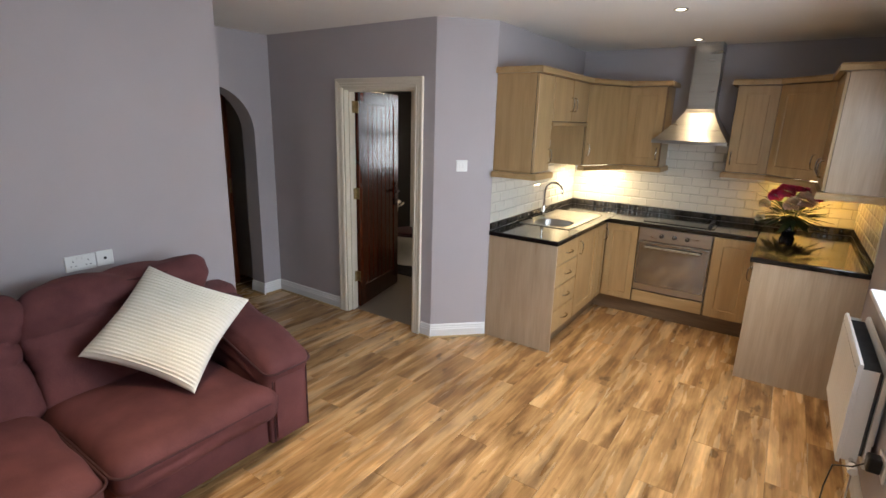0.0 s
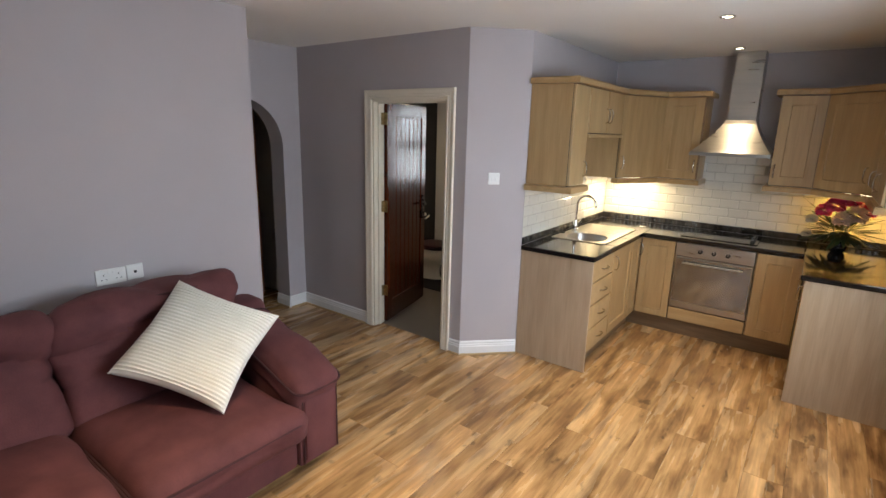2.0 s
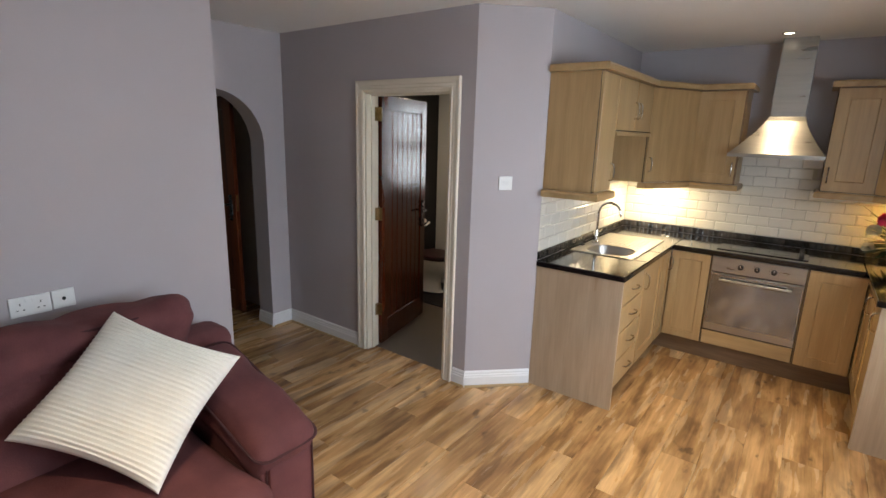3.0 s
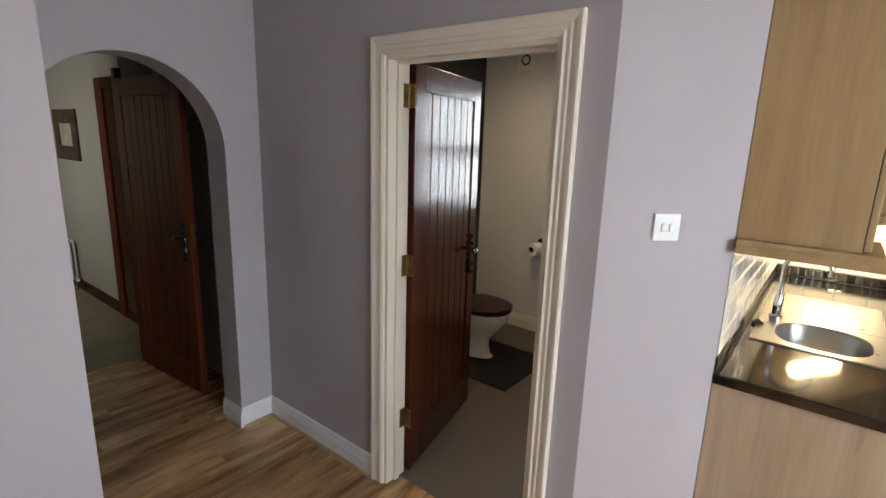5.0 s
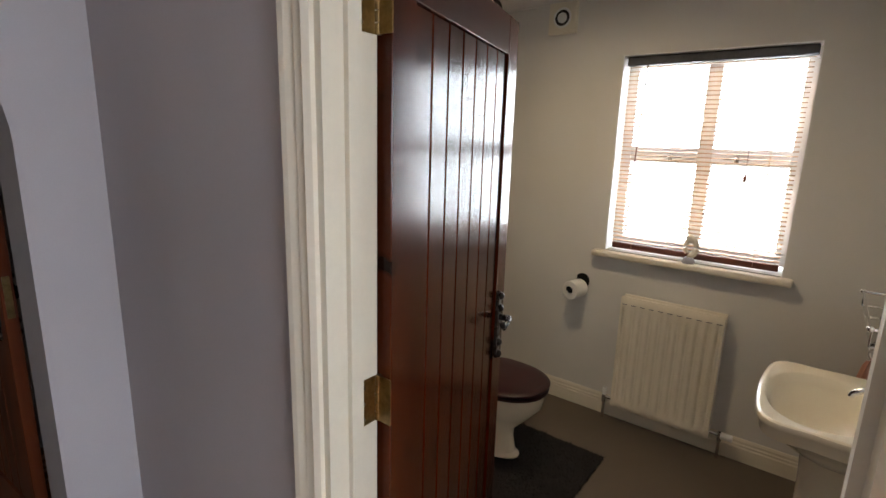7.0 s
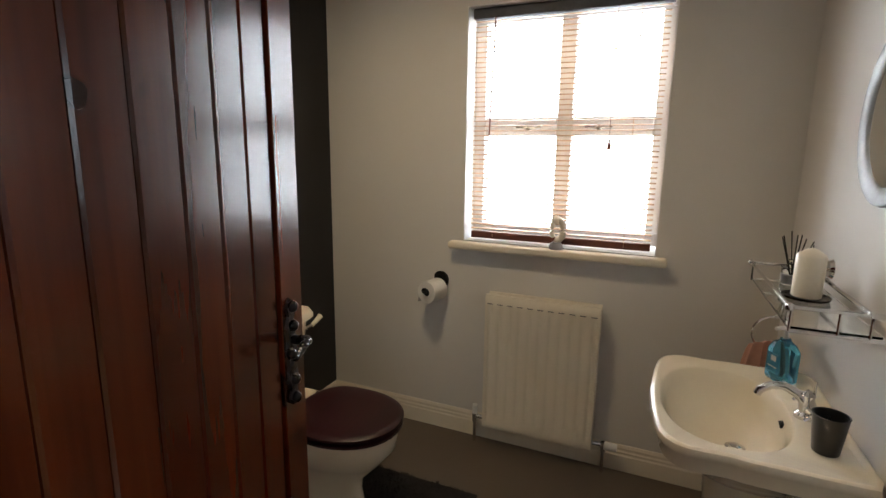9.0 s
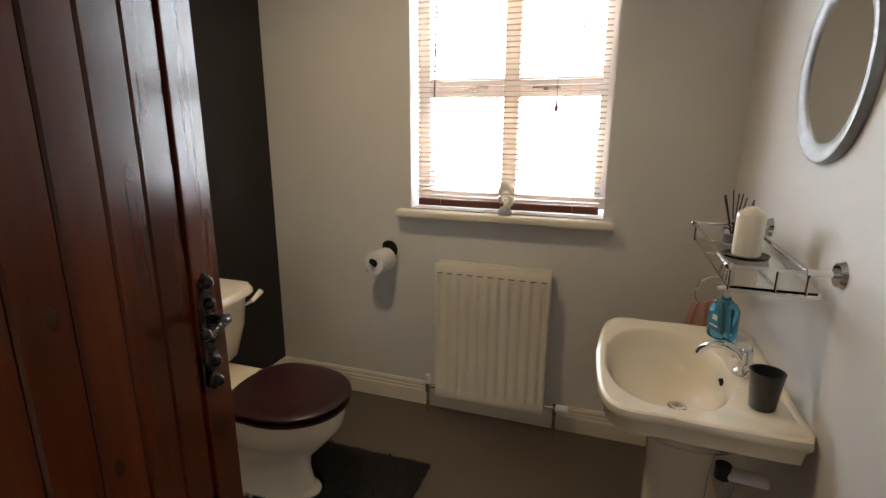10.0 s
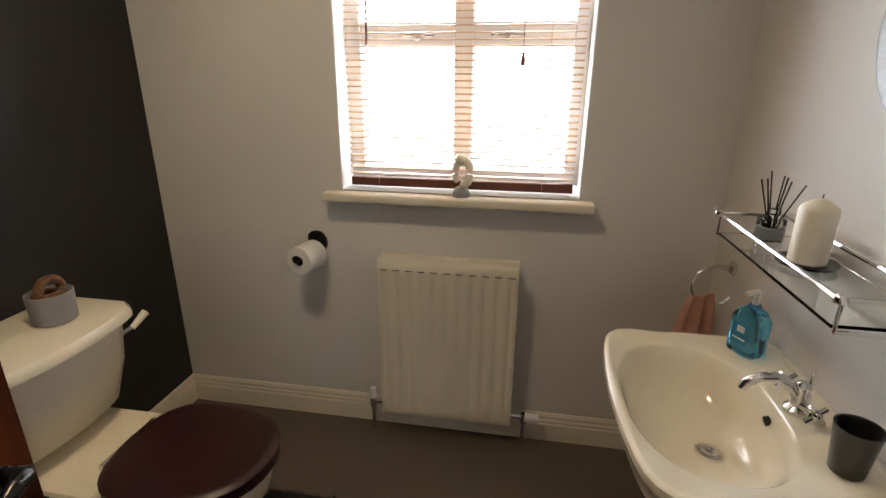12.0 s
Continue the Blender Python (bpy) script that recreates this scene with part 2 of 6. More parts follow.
M_bulb = glow("lamp_lens", (1.0, 0.86, 0.66), 9.0)
M_tube = glow("strip_light", (1.0, 0.80, 0.50), 14.0)
M_dark = material("dark_recess", (0.02, 0.02, 0.02), 0.8, scale=10, var=0.1)
M_linen = material("brown_art_print", (0.12, 0.075, 0.045), 0.6, scale=9, var=0.4)
M_print = material("pale_art_print", (0.55, 0.50, 0.42), 0.6, scale=9, var=0.2)

# ---- mesh helpers ----


def box(bm, x0, x1, y0, y1, z0, z1, bevel=0.0, seg=2):
    vs = [bm.verts.new((x, y, z)) for z in (z0, z1) for y in (y0, y1) for x in (x0, x1)]
    fs = [bm.faces.new([vs[i] for i in q]) for q in ((0, 2, 3, 1), (4, 5, 7, 6), (0, 1, 5, 4), (2, 6, 7, 3), (0, 4, 6, 2), (1, 3, 7, 5))]
    if bevel:
        es = list({e for f in fs for e in f.edges})
        bmesh.ops.bevel(bm, geom=es, offset=bevel, segments=seg, affect='EDGES', profile=0.5)
    return bm


def B(x0, x1, y0, y1, z0, z1, bevel=0.0, seg=2):
    return box(bmesh.new(), x0, x1, y0, y1, z0, z1, bevel, seg)


def prism(bm, pts, z0, z1):
    """Upright prism over a plan polygon, counter-clockwise."""
    lo, hi = [bm.verts.new((x, y, z0)) for x, y in pts], [bm.verts.new((x, y, z1)) for x, y in pts]
    bm.faces.new(lo[::-1])
    bm.faces.new(hi)
    for i in range(len(pts)):
        j = (i + 1) % len(pts)
        bm.faces.new((lo[i], lo[j], hi[j], hi[i]))
    return bm


def tube(bm, pts, r, seg=8, closed=False, r1=None):
    """A round bar along a line of points; r1: radius at the far end."""
    pts = [Vector(p) for p in pts]
    rings, n = [], len(pts)
    up = Vector((0, 0, 1))
    for i, p in enumerate(pts):
        d = (pts[(i + 1) % n] if (closed or i < n - 1) else p) - (pts[i - 1] if (closed or i > 0) else p)
        d.normalize()
        a = d.cross(up)
        if a.length < 0.05:
            a = d.cross(Vector((1, 0, 0)))
        a.normalize()
        c = a.cross(d)
        rr = r if r1 is None else r + (r1 - r) * i / (n - 1)
        rings.append([bm.verts.new(p + rr * (math.cos(2 * math.pi * k / seg) * a + math.sin(2 * math.pi * k / seg) * c)) for k in range(seg)])
    for i in range(n if closed else n - 1):
        p, q = rings[i], rings[(i + 1) % n]
        for k in range(seg):
            bm.faces.new((p[k], p[(k + 1) % seg], q[(k + 1) % seg], q[k]))
    if not closed:
        bm.faces.new(rings[0][::-1])
        bm.faces.new(rings[-1])
    return bm


def lathe(bm, prof, seg=24, cx=0, cy=0, sx=1.0, sy=1.0, cap=True):
    """Turn a profile of (radius, height) round a vertical axis."""
    rings = [[bm.verts.new((cx + sx * r * math.cos(2 * math.pi * k / seg), cy + sy * r * math.sin(2 * math.pi * k / seg), z)) for k in range(seg)] for r, z in prof]
    for p, q in zip(rings, rings[1:]):
        for k in range(seg):
            bm.faces.new((p[k], p[(k + 1) % seg], q[(k + 1) % seg], q[k]))
    if cap:
        bm.faces.new(rings[0][::-1])
        bm.faces.new(rings[-1])
    return bm


def loft(bm, rings, cap=True):
    """Skin a stack of rings of points that have the same count."""
    rs = [[bm.verts.new(p) for p in ring] for ring in rings]
    n = len(rs[0])
    for p, q in zip(rs, rs[1:]):
        for k in range(n):
            bm.faces.new((p[k], p[(k + 1) % n], q[(k + 1) % n], q[k]))
    if cap:
        bm.faces.new(rs[0][::-1])
        bm.faces.new(rs[-1])
    return bm


def mesh_of(name, bm, mat, smooth=False):
    bmesh.ops.recalc_face_normals(bm, faces=bm.faces)
    me = bpy.data.meshes.new(name)
    bm.to_mesh(me)
    bm.free()
    me.materials.append(mat)
    if smooth:
        me.polygons.foreach_set("use_smooth", [True] * len(me.polygons))
        me.set_sharp_from_angle(angle=radians(40))
    return me


def part(name, bm, mat, parent, label="", smooth=False, m=None):
    ob = new(name, mesh_of(name, bm, mat, smooth))
    ob.parent = parent
    if m is not None:
        ob.matrix_basis = m
    return tagged(ob, label)


def thing(name, label, category, m=None, group=""):
    ob = new(name)
    ob.empty_display_size = 0.1
    if m is not None:
        ob.matrix_basis = m
    return tagged(ob, label, category, group)


def single(name, bm, mat, label, category, m=None, smooth=False, group="", kind=""):
    ob = new(name, mesh_of(name, bm, mat, smooth))
    if m is not None:
        ob.matrix_basis = m
    return tagged(ob, label, category, group, kind)


def structure(name, bm, mat, label="", category="", smooth=False):
    return tagged(new(name, mesh_of(name, bm, mat, smooth)), label, category, "", "structure")


def arc(c, r, a0, a1, n, axis="z"):
    """Points on an arc, degrees; axis: the one it turns about."""
    out = []
    for i in range(n + 1):
        a = radians(a0 + (a1 - a0) * i / n)
        u, v = r * math.cos(a), r * math.sin(a)
        out.append({"z": (c[0] + u, c[1] + v, c[2]), "x": (c[0], c[1] + u, c[2] + v), "y": (c[0] + u, c[1], c[2] + v)}[axis])
    return out


# ---- structure ----
H = 2.468
XE, YS, YN = 0.79, -1.6, 6.50          # east, south and north faces of the living kitchen
XS, YSE = -2.87, 3.165                  # sofa wall and its end
XA, YD = -3.895, 4.325                    # arch wall, door wall
XK = -1.648                             # kitchen's west wall
WX0, WX1, WY0, WY1 = -4.005, -1.88, 4.44, 6.62   # cloakroom
DX0, DX1, DH = -2.938, -2.150, 1.998      # its door opening
WIN = (-3.231, -2.358, 1.018, 2.088)       # its window


def wall_with_hole(bm, axis, a0, a1, t0, t1, h0, h1, z0=0.0, z1=H):
    """A wall along x (axis 0) or y (1) from a0 to a1, thick from t0 to t1, with an opening h0..h1, z0..z1."""
    for u0, u1, b0, b1 in ((a0, h0, 0, H), (h1, a1, 0, H), (h0, h1, 0, z0), (h0, h1, z1, H)):
        if u1 - u0 > 1e-4 and b1 - b0 > 1e-4:
            box(bm, *((u0, u1, t0, t1) if axis == 0 else (t0, t1, u0, u1)), b0, b1)
    bmesh.ops.remove_doubles(bm, verts=bm.verts, dist=1e-5)
    return bm


structure("wall_west", B(XS - 0.12, XS, YS, YSE, 0, H), M_wall, "pale lilac-grey painted plaster wall behind the sofa", "wall")
structure("wall_nook_south", B(XA, XS - 0.12, YSE - 0.12, YSE, 0, H), M_wall, "pale lilac-grey painted return wall", "wall")
structure("wall_east", wall_with_hole(bmesh.new(), 1, YS, YN, XE, XE + 0.25, 2.3, 4.5, 0.96, 2.1), M_wall, "pale lilac-grey wall with a wide window", "wall")
structure("wall_south", wall_with_hole(bmesh.new(), 0, XS - 0.12, XE + 0.25, YS - 0.25, YS, -1.4, 0.7, 0.8, 2.15), M_wall, "pale lilac-grey wall with an added window, out of view", "wall")
structure("wall_north", B(XK, XE + 0.25, YN, YN + 0.12, 0, H), M_wall, "lilac-grey painted kitchen wall", "wall")
structure("wall_door", wall_with_hole(bmesh.new(), 0, XA, -1.975, YD, WY0, DX0, DX1, 0, DH), M_wall, "lilac-grey wall with a doorway to the cloakroom", "wall")
structure("wall_pier", prism(bmesh.new(), [(-1.975, YD), (XK, 4.65), (XK, WY1), (WX1, WY1), (WX1, WY0), (-1.975, WY0)], 0, H), M_wall, "lilac-grey wall with a chamfered corner", "wall")
structure("wall_wc_east", B(WX1 - 0.008, WX1, WY0, WY1, 0, H), M_wcwall, "warm grey painted cloakroom wall", "wall")
structure("wall_wc_south", wall_with_hole(bmesh.new(), 0, WX0, WX1 - 0.008, WY0, WY0 + 0.006, DX0 - 0.0, DX1, 0, DH), M_wcwall, "warm grey painted cloakroom wall round the door", "wall")
structure("wall_wc_north", wall_with_hole(bmesh.new(), 0, WX0 - 0.12, XK, WY1, WY1 + 0.25, WIN[0], WIN[1], WIN[2], WIN[3]), M_wcwall, "warm grey painted wall with a small window", "wall")
structure("wall_wc_west", B(WX0 - 0.12, WX0, WY0, WY1, 0, H), M_darkwall, "charcoal painted feature wall behind the toilet", "wall")

# arch wall: full-height panel with a round-headed opening
AC, AR, ASP = 3.708, 0.42, 1.575
bm = bmesh.new()
x0, x1 = XA - 0.19, XA
for y0, y1 in ((2.58, AC - AR), (AC + AR, WY0)):
    box(bm, x0, x1, y0, y1, 0, H)
curve = [(AC - AR * math.cos(radians(a)), ASP + AR * math.sin(radians(a))) for a in range(0, 181, 6)]
for (ya, za), (yb, zb) in zip(curve, curve[1:]):
    v = [bm.verts.new((x, y, z)) for x in (x1, x0) for y, z in ((ya, za), (yb, zb), (yb, H), (ya, H))]
    for q in ((0, 1, 2, 3), (7, 6, 5, 4), (4, 5, 1, 0)):
        bm.faces.new([v[i] for i in q])
bmesh.ops.remove_doubles(bm, verts=bm.verts, dist=1e-5)
structure("wall_arch", bm, M_wall, "lilac-grey wall with a round-headed archway", "wall")

# hall beyond the arch
HN, HS, HW = 4.36, 2.70, -9.2
structure("wall_hall_north", B(HW, XA - 0.19, HN, HN + 0.12, 0, H), M_hallwall, "pale grey hall wall", "wall")
# this opening is added only to let the hall lamp in
structure("wall_hall_south", wall_with_hole(bmesh.new(), 0, HW, XA - 0.19, HS - 0.12, HS, -7.5, -6.5, 0.9, 2.05), M_hallwall, "pale grey hall wall with an added window opening, out of view", "wall")
structure("wall_hall_west", B(HW - 0.12, HW, HS - 0.12, HN + 0.12, 0, H), M_hallwall, "pale grey end wall of the hall", "wall")
structure("wall_hall_stub", B(-5.35, -5.25, 4.15, HN, 0, H), M_hallwall, "short return wall that carries the hall door", "wall")
structure("ceiling", B(HW - 0.12, XE + 0.25, YS - 0.25, WY1 + 0.25, H, H + 0.12), M_ceil, "off-white painted ceiling", "ceiling")
structure("ceiling_hall", B(HW, XA - 0.19, HS, HN, 2.36, H - 0.002), M_ceil, "off-white hall ceiling", "ceiling")
structure("floor_base", B(HW - 0.12, XE + 0.25, YS - 0.25, WY1 + 0.25, -0.15, -0.012), M_plinth, "dark sub-floor under the planks", "floor")
structure("floor_wc", B(WX0, WX1 - 0.008, WY0 - 0.03, WY1, -0.012, 0.0), M_wcfloor, "taupe sheet vinyl cloakroom floor", "floor")
structure("floor_hall", B(HW, -5.26, HS, HN, -0.012, 0.008), M_carpet, "grey-green hall carpet", "carpet")
single("threshold_strip", B(-5.275, -5.245, 3.2, 4.14, 0.0, 0.012, 0.003), M_brass, "thin metal strip between planks and carpet", "strip")


def skirting(name, x0, y0, x1, y1, mat=None, h=0.115, label="white moulded skirting board"):
    """A moulded board along a wall's foot; the room lies to the left of the way from one end to the other."""
    d = Vector((x1 - x0, y1 - y0, 0))
    L = d.length
    prof = [(0, 0), (0.016, 0), (0.016, h * 0.60), (0.012, h * 0.66), (0.013, h * 0.74), (0.009, h * 0.80), (0.010, h * 0.90), (0.004, h), (0, h)]
    bm = bmesh.new()
    a = [bm.verts.new((0, y, z)) for y, z in prof]
    b = [bm.verts.new((L, y, z)) for y, z in prof]
    for i in range(len(prof)):
        j = (i + 1) % len(prof)
        bm.faces.new((a[i], a[j], b[j], b[i]))
    bm.faces.new(a)
    bm.faces.new(b[::-1])
    ob = structure(name, bm, mat or M_white, label, "skirting board")
    ob.matrix_basis = Matrix.Translation((x0, y0, 0)) @ pose(0, 0, 0, 0, 0, math.degrees(math.atan2(d.y, d.x)))
    if mat is None:
        bm = bmesh.new()
        prof = [(0.0165, 0.0), (0.030, 0.0), (0.029, 0.006), (0.025, 0.011), (0.0165, 0.013)]
        a = [bm.verts.new((0, y, z)) for y, z in prof]
        b = [bm.verts.new((L, y, z)) for y, z in prof]
        for i in range(len(prof)):
            j = (i + 1) % len(prof)
            bm.faces.new((a[i], a[j], b[j], b[i]))
        bm.faces.new(a)
        bm.faces.new(b[::-1])
        bead = new("bead", mesh_of("bead", bm, M_beech_x))
        bead.parent = ob
    return ob


skirting("baseboard", XS, YSE - 0.001, XS, YS)
skirting("baseboard", XA, YSE, XS, YSE)
skirting("baseboard", DX0 - 0.075, YD, XA, YD)
skirting("baseboard", XA, YD, XA, AC + AR)
skirting("baseboard", XA + 0.014, AC + AR, XA - 0.19, AC + AR)
skirting("baseboard", XA, AC - AR, XA, YSE)
skirting("baseboard", -1.968, YD, DX1 + 0.075, YD)
skirting("baseboard", XK, 4.65, -1.975, YD)
skirting("baseboard", XE, YS, XE, 5.14)
skirting("baseboard", XS, YS, XE, YS)
skirting("baseboard_wc", WX1 - 0.008, WY1, WX0, WY1, M_gloss, 0.125, "cream moulded skirting board")
skirting("baseboard_wc", WX0, WY1, WX0, WY0, M_gloss, 0.125, "cream moulded skirting board")
skirting("baseboard_wc", WX1 - 0.008, WY0, WX1 - 0.008, WY1, M_gloss, 0.125, "cream moulded skirting board")
skirting("baseboard_hall", -5.35, HN, HW, HN, M_pine_b, 0.11, "brown stained skirting board")


def coving(name, x0, y0, x1, y1, top, mat, s=0.09):
    d = Vector((x1 - x0, y1 - y0, 0))
    prof = [(0, 0), (0, -s), (0.012, -s)] + [(s - (s - 0.012) * math.cos(radians(a)), -s + (s - 0.012) * math.sin(radians(a))) for a in range(15, 90, 15)] + [(s, -0.012), (s, 0)]
    bm = bmesh.new()
    a = [bm.verts.new((0, y, z)) for y, z in prof]
    b = [bm.verts.new((d.length, y, z)) for y, z in prof]
    for i in range(len(prof)):
        j = (i + 1) % len(prof)
        bm.faces.new((a[i], a[j], b[j], b[i]))
    bm.faces.new(a)
    bm.faces.new(b[::-1])
    ob = structure(name, bm, mat, "plaster coving along the ceiling", "coving")
    ob.matrix_basis = Matrix.Translation((x0, y0, top)) @ pose(0, 0, 0, 0, 0, math.degrees(math.atan2(d.y, d.x)))


coving("trim_coving_wc", WX1 - 0.008, WY1, WX0, WY1, H, M_wcwall, 0.075)
coving("trim_coving_hall", -5.36, HN, HW, HN, 2.36, M_white)

# ---- fixtures of the rooms ----


def architrave(name, x0, x1, top, y, sign, mat, label, w=0.075):
    """A moulded frame round a doorway in a wall that faces along y."""
    ob = tagged(new(name), label, "door frame", "", "structure")
    prof = [(0, 0), (0, 0.012), (0.012, 0.019), (0.020, 0.013), (0.034, 0.017), (0.040, 0.013), (0.058, 0.020), (0.070, 0.022), (w, 0.018), (w, 0)]
    # the path runs up one side, across and down the other
    bm = bmesh.new()
    rings = []
    for px, pz, dx, dz in ((x0, 0.0, -1, 0), (x0, top, -1, 1), (x1, top, 1, 1), (x1, 0.0, 1, 0)):
        rings.append([bm.verts.new((px + dx * u, y + sign * v, pz + dz * u)) for u, v in prof])
    for p, q in zip(rings, rings[1:]):
        for k in range(len(prof)):
            j = (k + 1) % len(prof)
            bm.faces.new((p[k], p[j], q[j], q[k]))
    for r in (rings[0], rings[-1]):
        bm.faces.new(r)
    part("architrave", bm, mat, ob)
    return ob


d1 = architrave("door_frame_1", DX0 + 0.006, DX1 - 0.006, DH - 0.006, YD, -1, M_gloss, "cream gloss moulded door frame")
part("lining", box(box(B(DX0, DX0 + 0.022, YD - 0.002, WY0 + 0.008, 0, DH), DX1 - 0.022, DX1, YD - 0.002, WY0 + 0.008, 0, DH), DX0 + 0.022, DX1 - 0.022, YD - 0.002, WY0 + 0.008, DH - 0.022, DH), M_gloss, d1)
part("door_stop", box(box(B(DX0 + 0.022, DX0 + 0.034, YD + 0.045, YD + 0.075, 0, DH - 0.022), DX1 - 0.034, DX1 - 0.022, YD + 0.045, YD + 0.075, 0, DH - 0.022), DX0 + 0.034, DX1 - 0.034, YD + 0.045, YD + 0.075, DH - 0.034, DH - 0.022), M_gloss, d1)
d1b = architrave("door_frame_2", DX0 + 0.006, DX1 - 0.006, DH - 0.006, WY0 + 0.006, 1, M_gloss, "cream gloss moulded door frame inside the cloakroom")


def lever_handle(parent, x, z, y, sign, mat, flip=1):
    """A forged lever on a shaped back plate; y: the door's face, sign: outward; flip: which way the lever points."""
    bm = bmesh.new()
    pts = [(0.0, 0.125), (0.020, 0.105), (0.010, 0.085), (0.024, 0.06), (0.018, 0.03), (0.024, 0.0), (0.018, -0.03), (0.024, -0.06), (0.010, -0.085), (0.020, -0.105), (0.0, -0.125)]
    ring = [(u, v) for u, v in pts] + [(-u, v) for u, v in pts[-2:0:-1]]
    a = [bm.verts.new((x + u, y, z + v)) for u, v in ring]
    b = [bm.verts.new((x + u * 0.85, y + sign * 0.007, z + v * 0.97)) for u, v in ring]
    c = bm.verts.new((x, y + sign * 0.009, z))
    for i in range(len(ring)):
        j = (i + 1) % len(ring)
        bm.faces.new((a[i], a[j], b[j], b[i]))
        bm.faces.new((b[i], b[j], c))
    plate = part("handle_plate", bm, mat, parent, "black iron back plate")
    bm = tube(bmesh.new(), [(x, y + sign * 0.005, z + 0.03), (x, y + sign * 0.045, z + 0.03)], 0.011, 10)
    s = -flip
    tube(bm, [(x, y + sign * 0.042, z + 0.03), (x + s * 0.022, y + sign * 0.047, z + 0.034), (x + s * 0.045, y + sign * 0.045, z + 0.024), (x + s * 0.068, y + sign * 0.045, z + 0.018), (x + s * 0.082, y + sign * 0.045, z + 0.030)], 0.010, 10, r1=0.007)
    bmesh.ops.create_uvsphere(bm, u_segments=10, v_segments=6, radius=0.012, matrix=Matrix.Translation((x + s * 0.083, y + sign * 0.045, z + 0.034)))
    part("lever", bm, mat, parent, "black iron lever", True)
    bm = bmesh.new()
    for dz in (0.105, 0.062, -0.062, -0.105):
        bmesh.ops.create_uvsphere(bm, u_segments=10, v_segments=8, radius=0.014, matrix=Matrix.Translation((x, y + sign * 0.008, z + dz)))
    tagged(part("boss", bm, mat, parent, "", True), kind="stuff")


def plank_door(name, m, width, height, label, flip=1, pine=None):
    """A framed and boarded door: hinge edge at local x = 0, thickness along y."""
    th = 0.04
    pine = pine or M_pine
    ob = thing(name, label, "door", m)
    st, rail = 0.095, 0.11
    for x0, x1 in ((0, st), (width - st, width)):
        part("stile", B(x0, x1, -th / 2, th / 2, 0.0, height, 0.002, 1), pine, ob)
    for z0, z1 in ((height - rail, height), (0.0, 0.19)):
        part("rail", B(st, width - st, -th / 2, th / 2, z0, z1, 0.002, 1), M_pine_b if pine is M_pine else pine, ob)
    n = 7
    w = (width - 2 * st) / n
    for i in range(n):
        part("board", B(st + i * w + 0.0012, st + (i + 1) * w - 0.0012, -0.013, 0.013, 0.19, height - rail, 0.004, 1), pine, ob)
    part("backing", B(st, width - st, -0.006, 0.006, 0.191, height - rail - 0.001), M_dark, ob)
    for sign in (-1, 1):
        lever_handle(ob, width - 0.065, 0.99, sign * th / 2, sign, M_iron, flip)
    part("latch_plate", B(width, width + 0.002, -0.011, 0.011, 0.96, 1.11), M_brass, ob, "brass latch plate")
    return ob


ang = math.degrees(math.atan2(5.222 - 4.460, -3.108 + 2.915))
door1 = plank_door("cloakroom_door", pose(-2.915, 4.462, 0.008, 0, 0, ang), 0.805, 1.975, "open reddish-brown stained pine plank door with black iron handle", flip=1)
# hinges sit on the frame's side of the leaf
for z in (1.843, 1.093, 0.315):
    bm = box(bmesh.new(), -2.9165, -2.9135, 4.382, 4.44, z - 0.05, z + 0.05)
    hinge = single("door_hinge", bm, M_brass, "aged brass butt hinge on the cream door frame", "hinge", group="cloakroom door hinges")
    bm = bmesh.new()
    for k in range(5):
        tube(bm, [(-2.912, 4.447, z - 0.05 + k * 0.0205), (-2.912, 4.447, z - 0.032 + k * 0.0205)], 0.0065, 10)
    part("knuckle", bm, M_brass, hinge, "", True)
    bm = box(bmesh.new(), -2.910, -2.875, 4.444, 4.447, z - 0.05, z + 0.05)
    part("leaf", bm, M_brass, hinge)
    bm = bmesh.new()
    for k in (-0.035, 0, 0.035):
        tube(bm, [(-2.915, 4.407, z + k), (-2.9115, 4.407, z + k)], 0.004, 8)
    tagged(part("screw", bm, M_nickel, hinge), kind="stuff")

# wall sockets and switch


def faceplate(name, m, w, h, label, category, kind_of):
    """A moulded white plate on a wall; local x along the wall, y out of it."""
    ob = thing(name, label, category, m)
    part("plate", B(-w / 2, w / 2, 0, 0.010, -h / 2, h / 2, 0.003), M_plastic, ob)
    if kind_of == "sockets":
        for cx in (-0.036, 0.036):
            bm = bmesh.new()
            for dx, dz, bw, bh in ((0, 0.012, 0.004, 0.009), (-0.011, -0.014, 0.0075, 0.004), (0.011, -0.014, 0.0075, 0.004)):
                box(bm, cx + dx - bw / 2, cx + dx + bw / 2, 0.0095, 0.0108, dz - bh / 2, dz + bh / 2)
            tagged(part("pin_holes", bm, M_dark, ob), kind="stuff")
        for cx in (-0.012, 0.012):
            part("rocker", B(cx - 0.006, cx + 0.006, 0.0095, 0.0135, 0.018, 0.034, 0.001, 1), M_plastic, ob)
    elif kind_of == "aerial":
        part("aerial_socket", lathe(bmesh.new(), [(0.008, 0.009), (0.008, 0.0125), (0.004, 0.0125)], 14), M_dark, ob, m=pose(0, 0, 0, -90))
    else:
        for cx in (-0.013, 0.013):
            part("rocker", B(cx - 0.0065, cx + 0.0065, 0.0095, 0.0145, -0.013, 0.013, 0.002, 1), M_plastic, ob)
        bm = bmesh.new()
        for cx in (-0.032, 0.032):
            tube(bm, [(cx, 0.0095, 0), (cx, 0.0108, 0)], 0.0035, 8)
        tagged(part("screw", bm, M_plastic, ob), kind="stuff")
    return ob


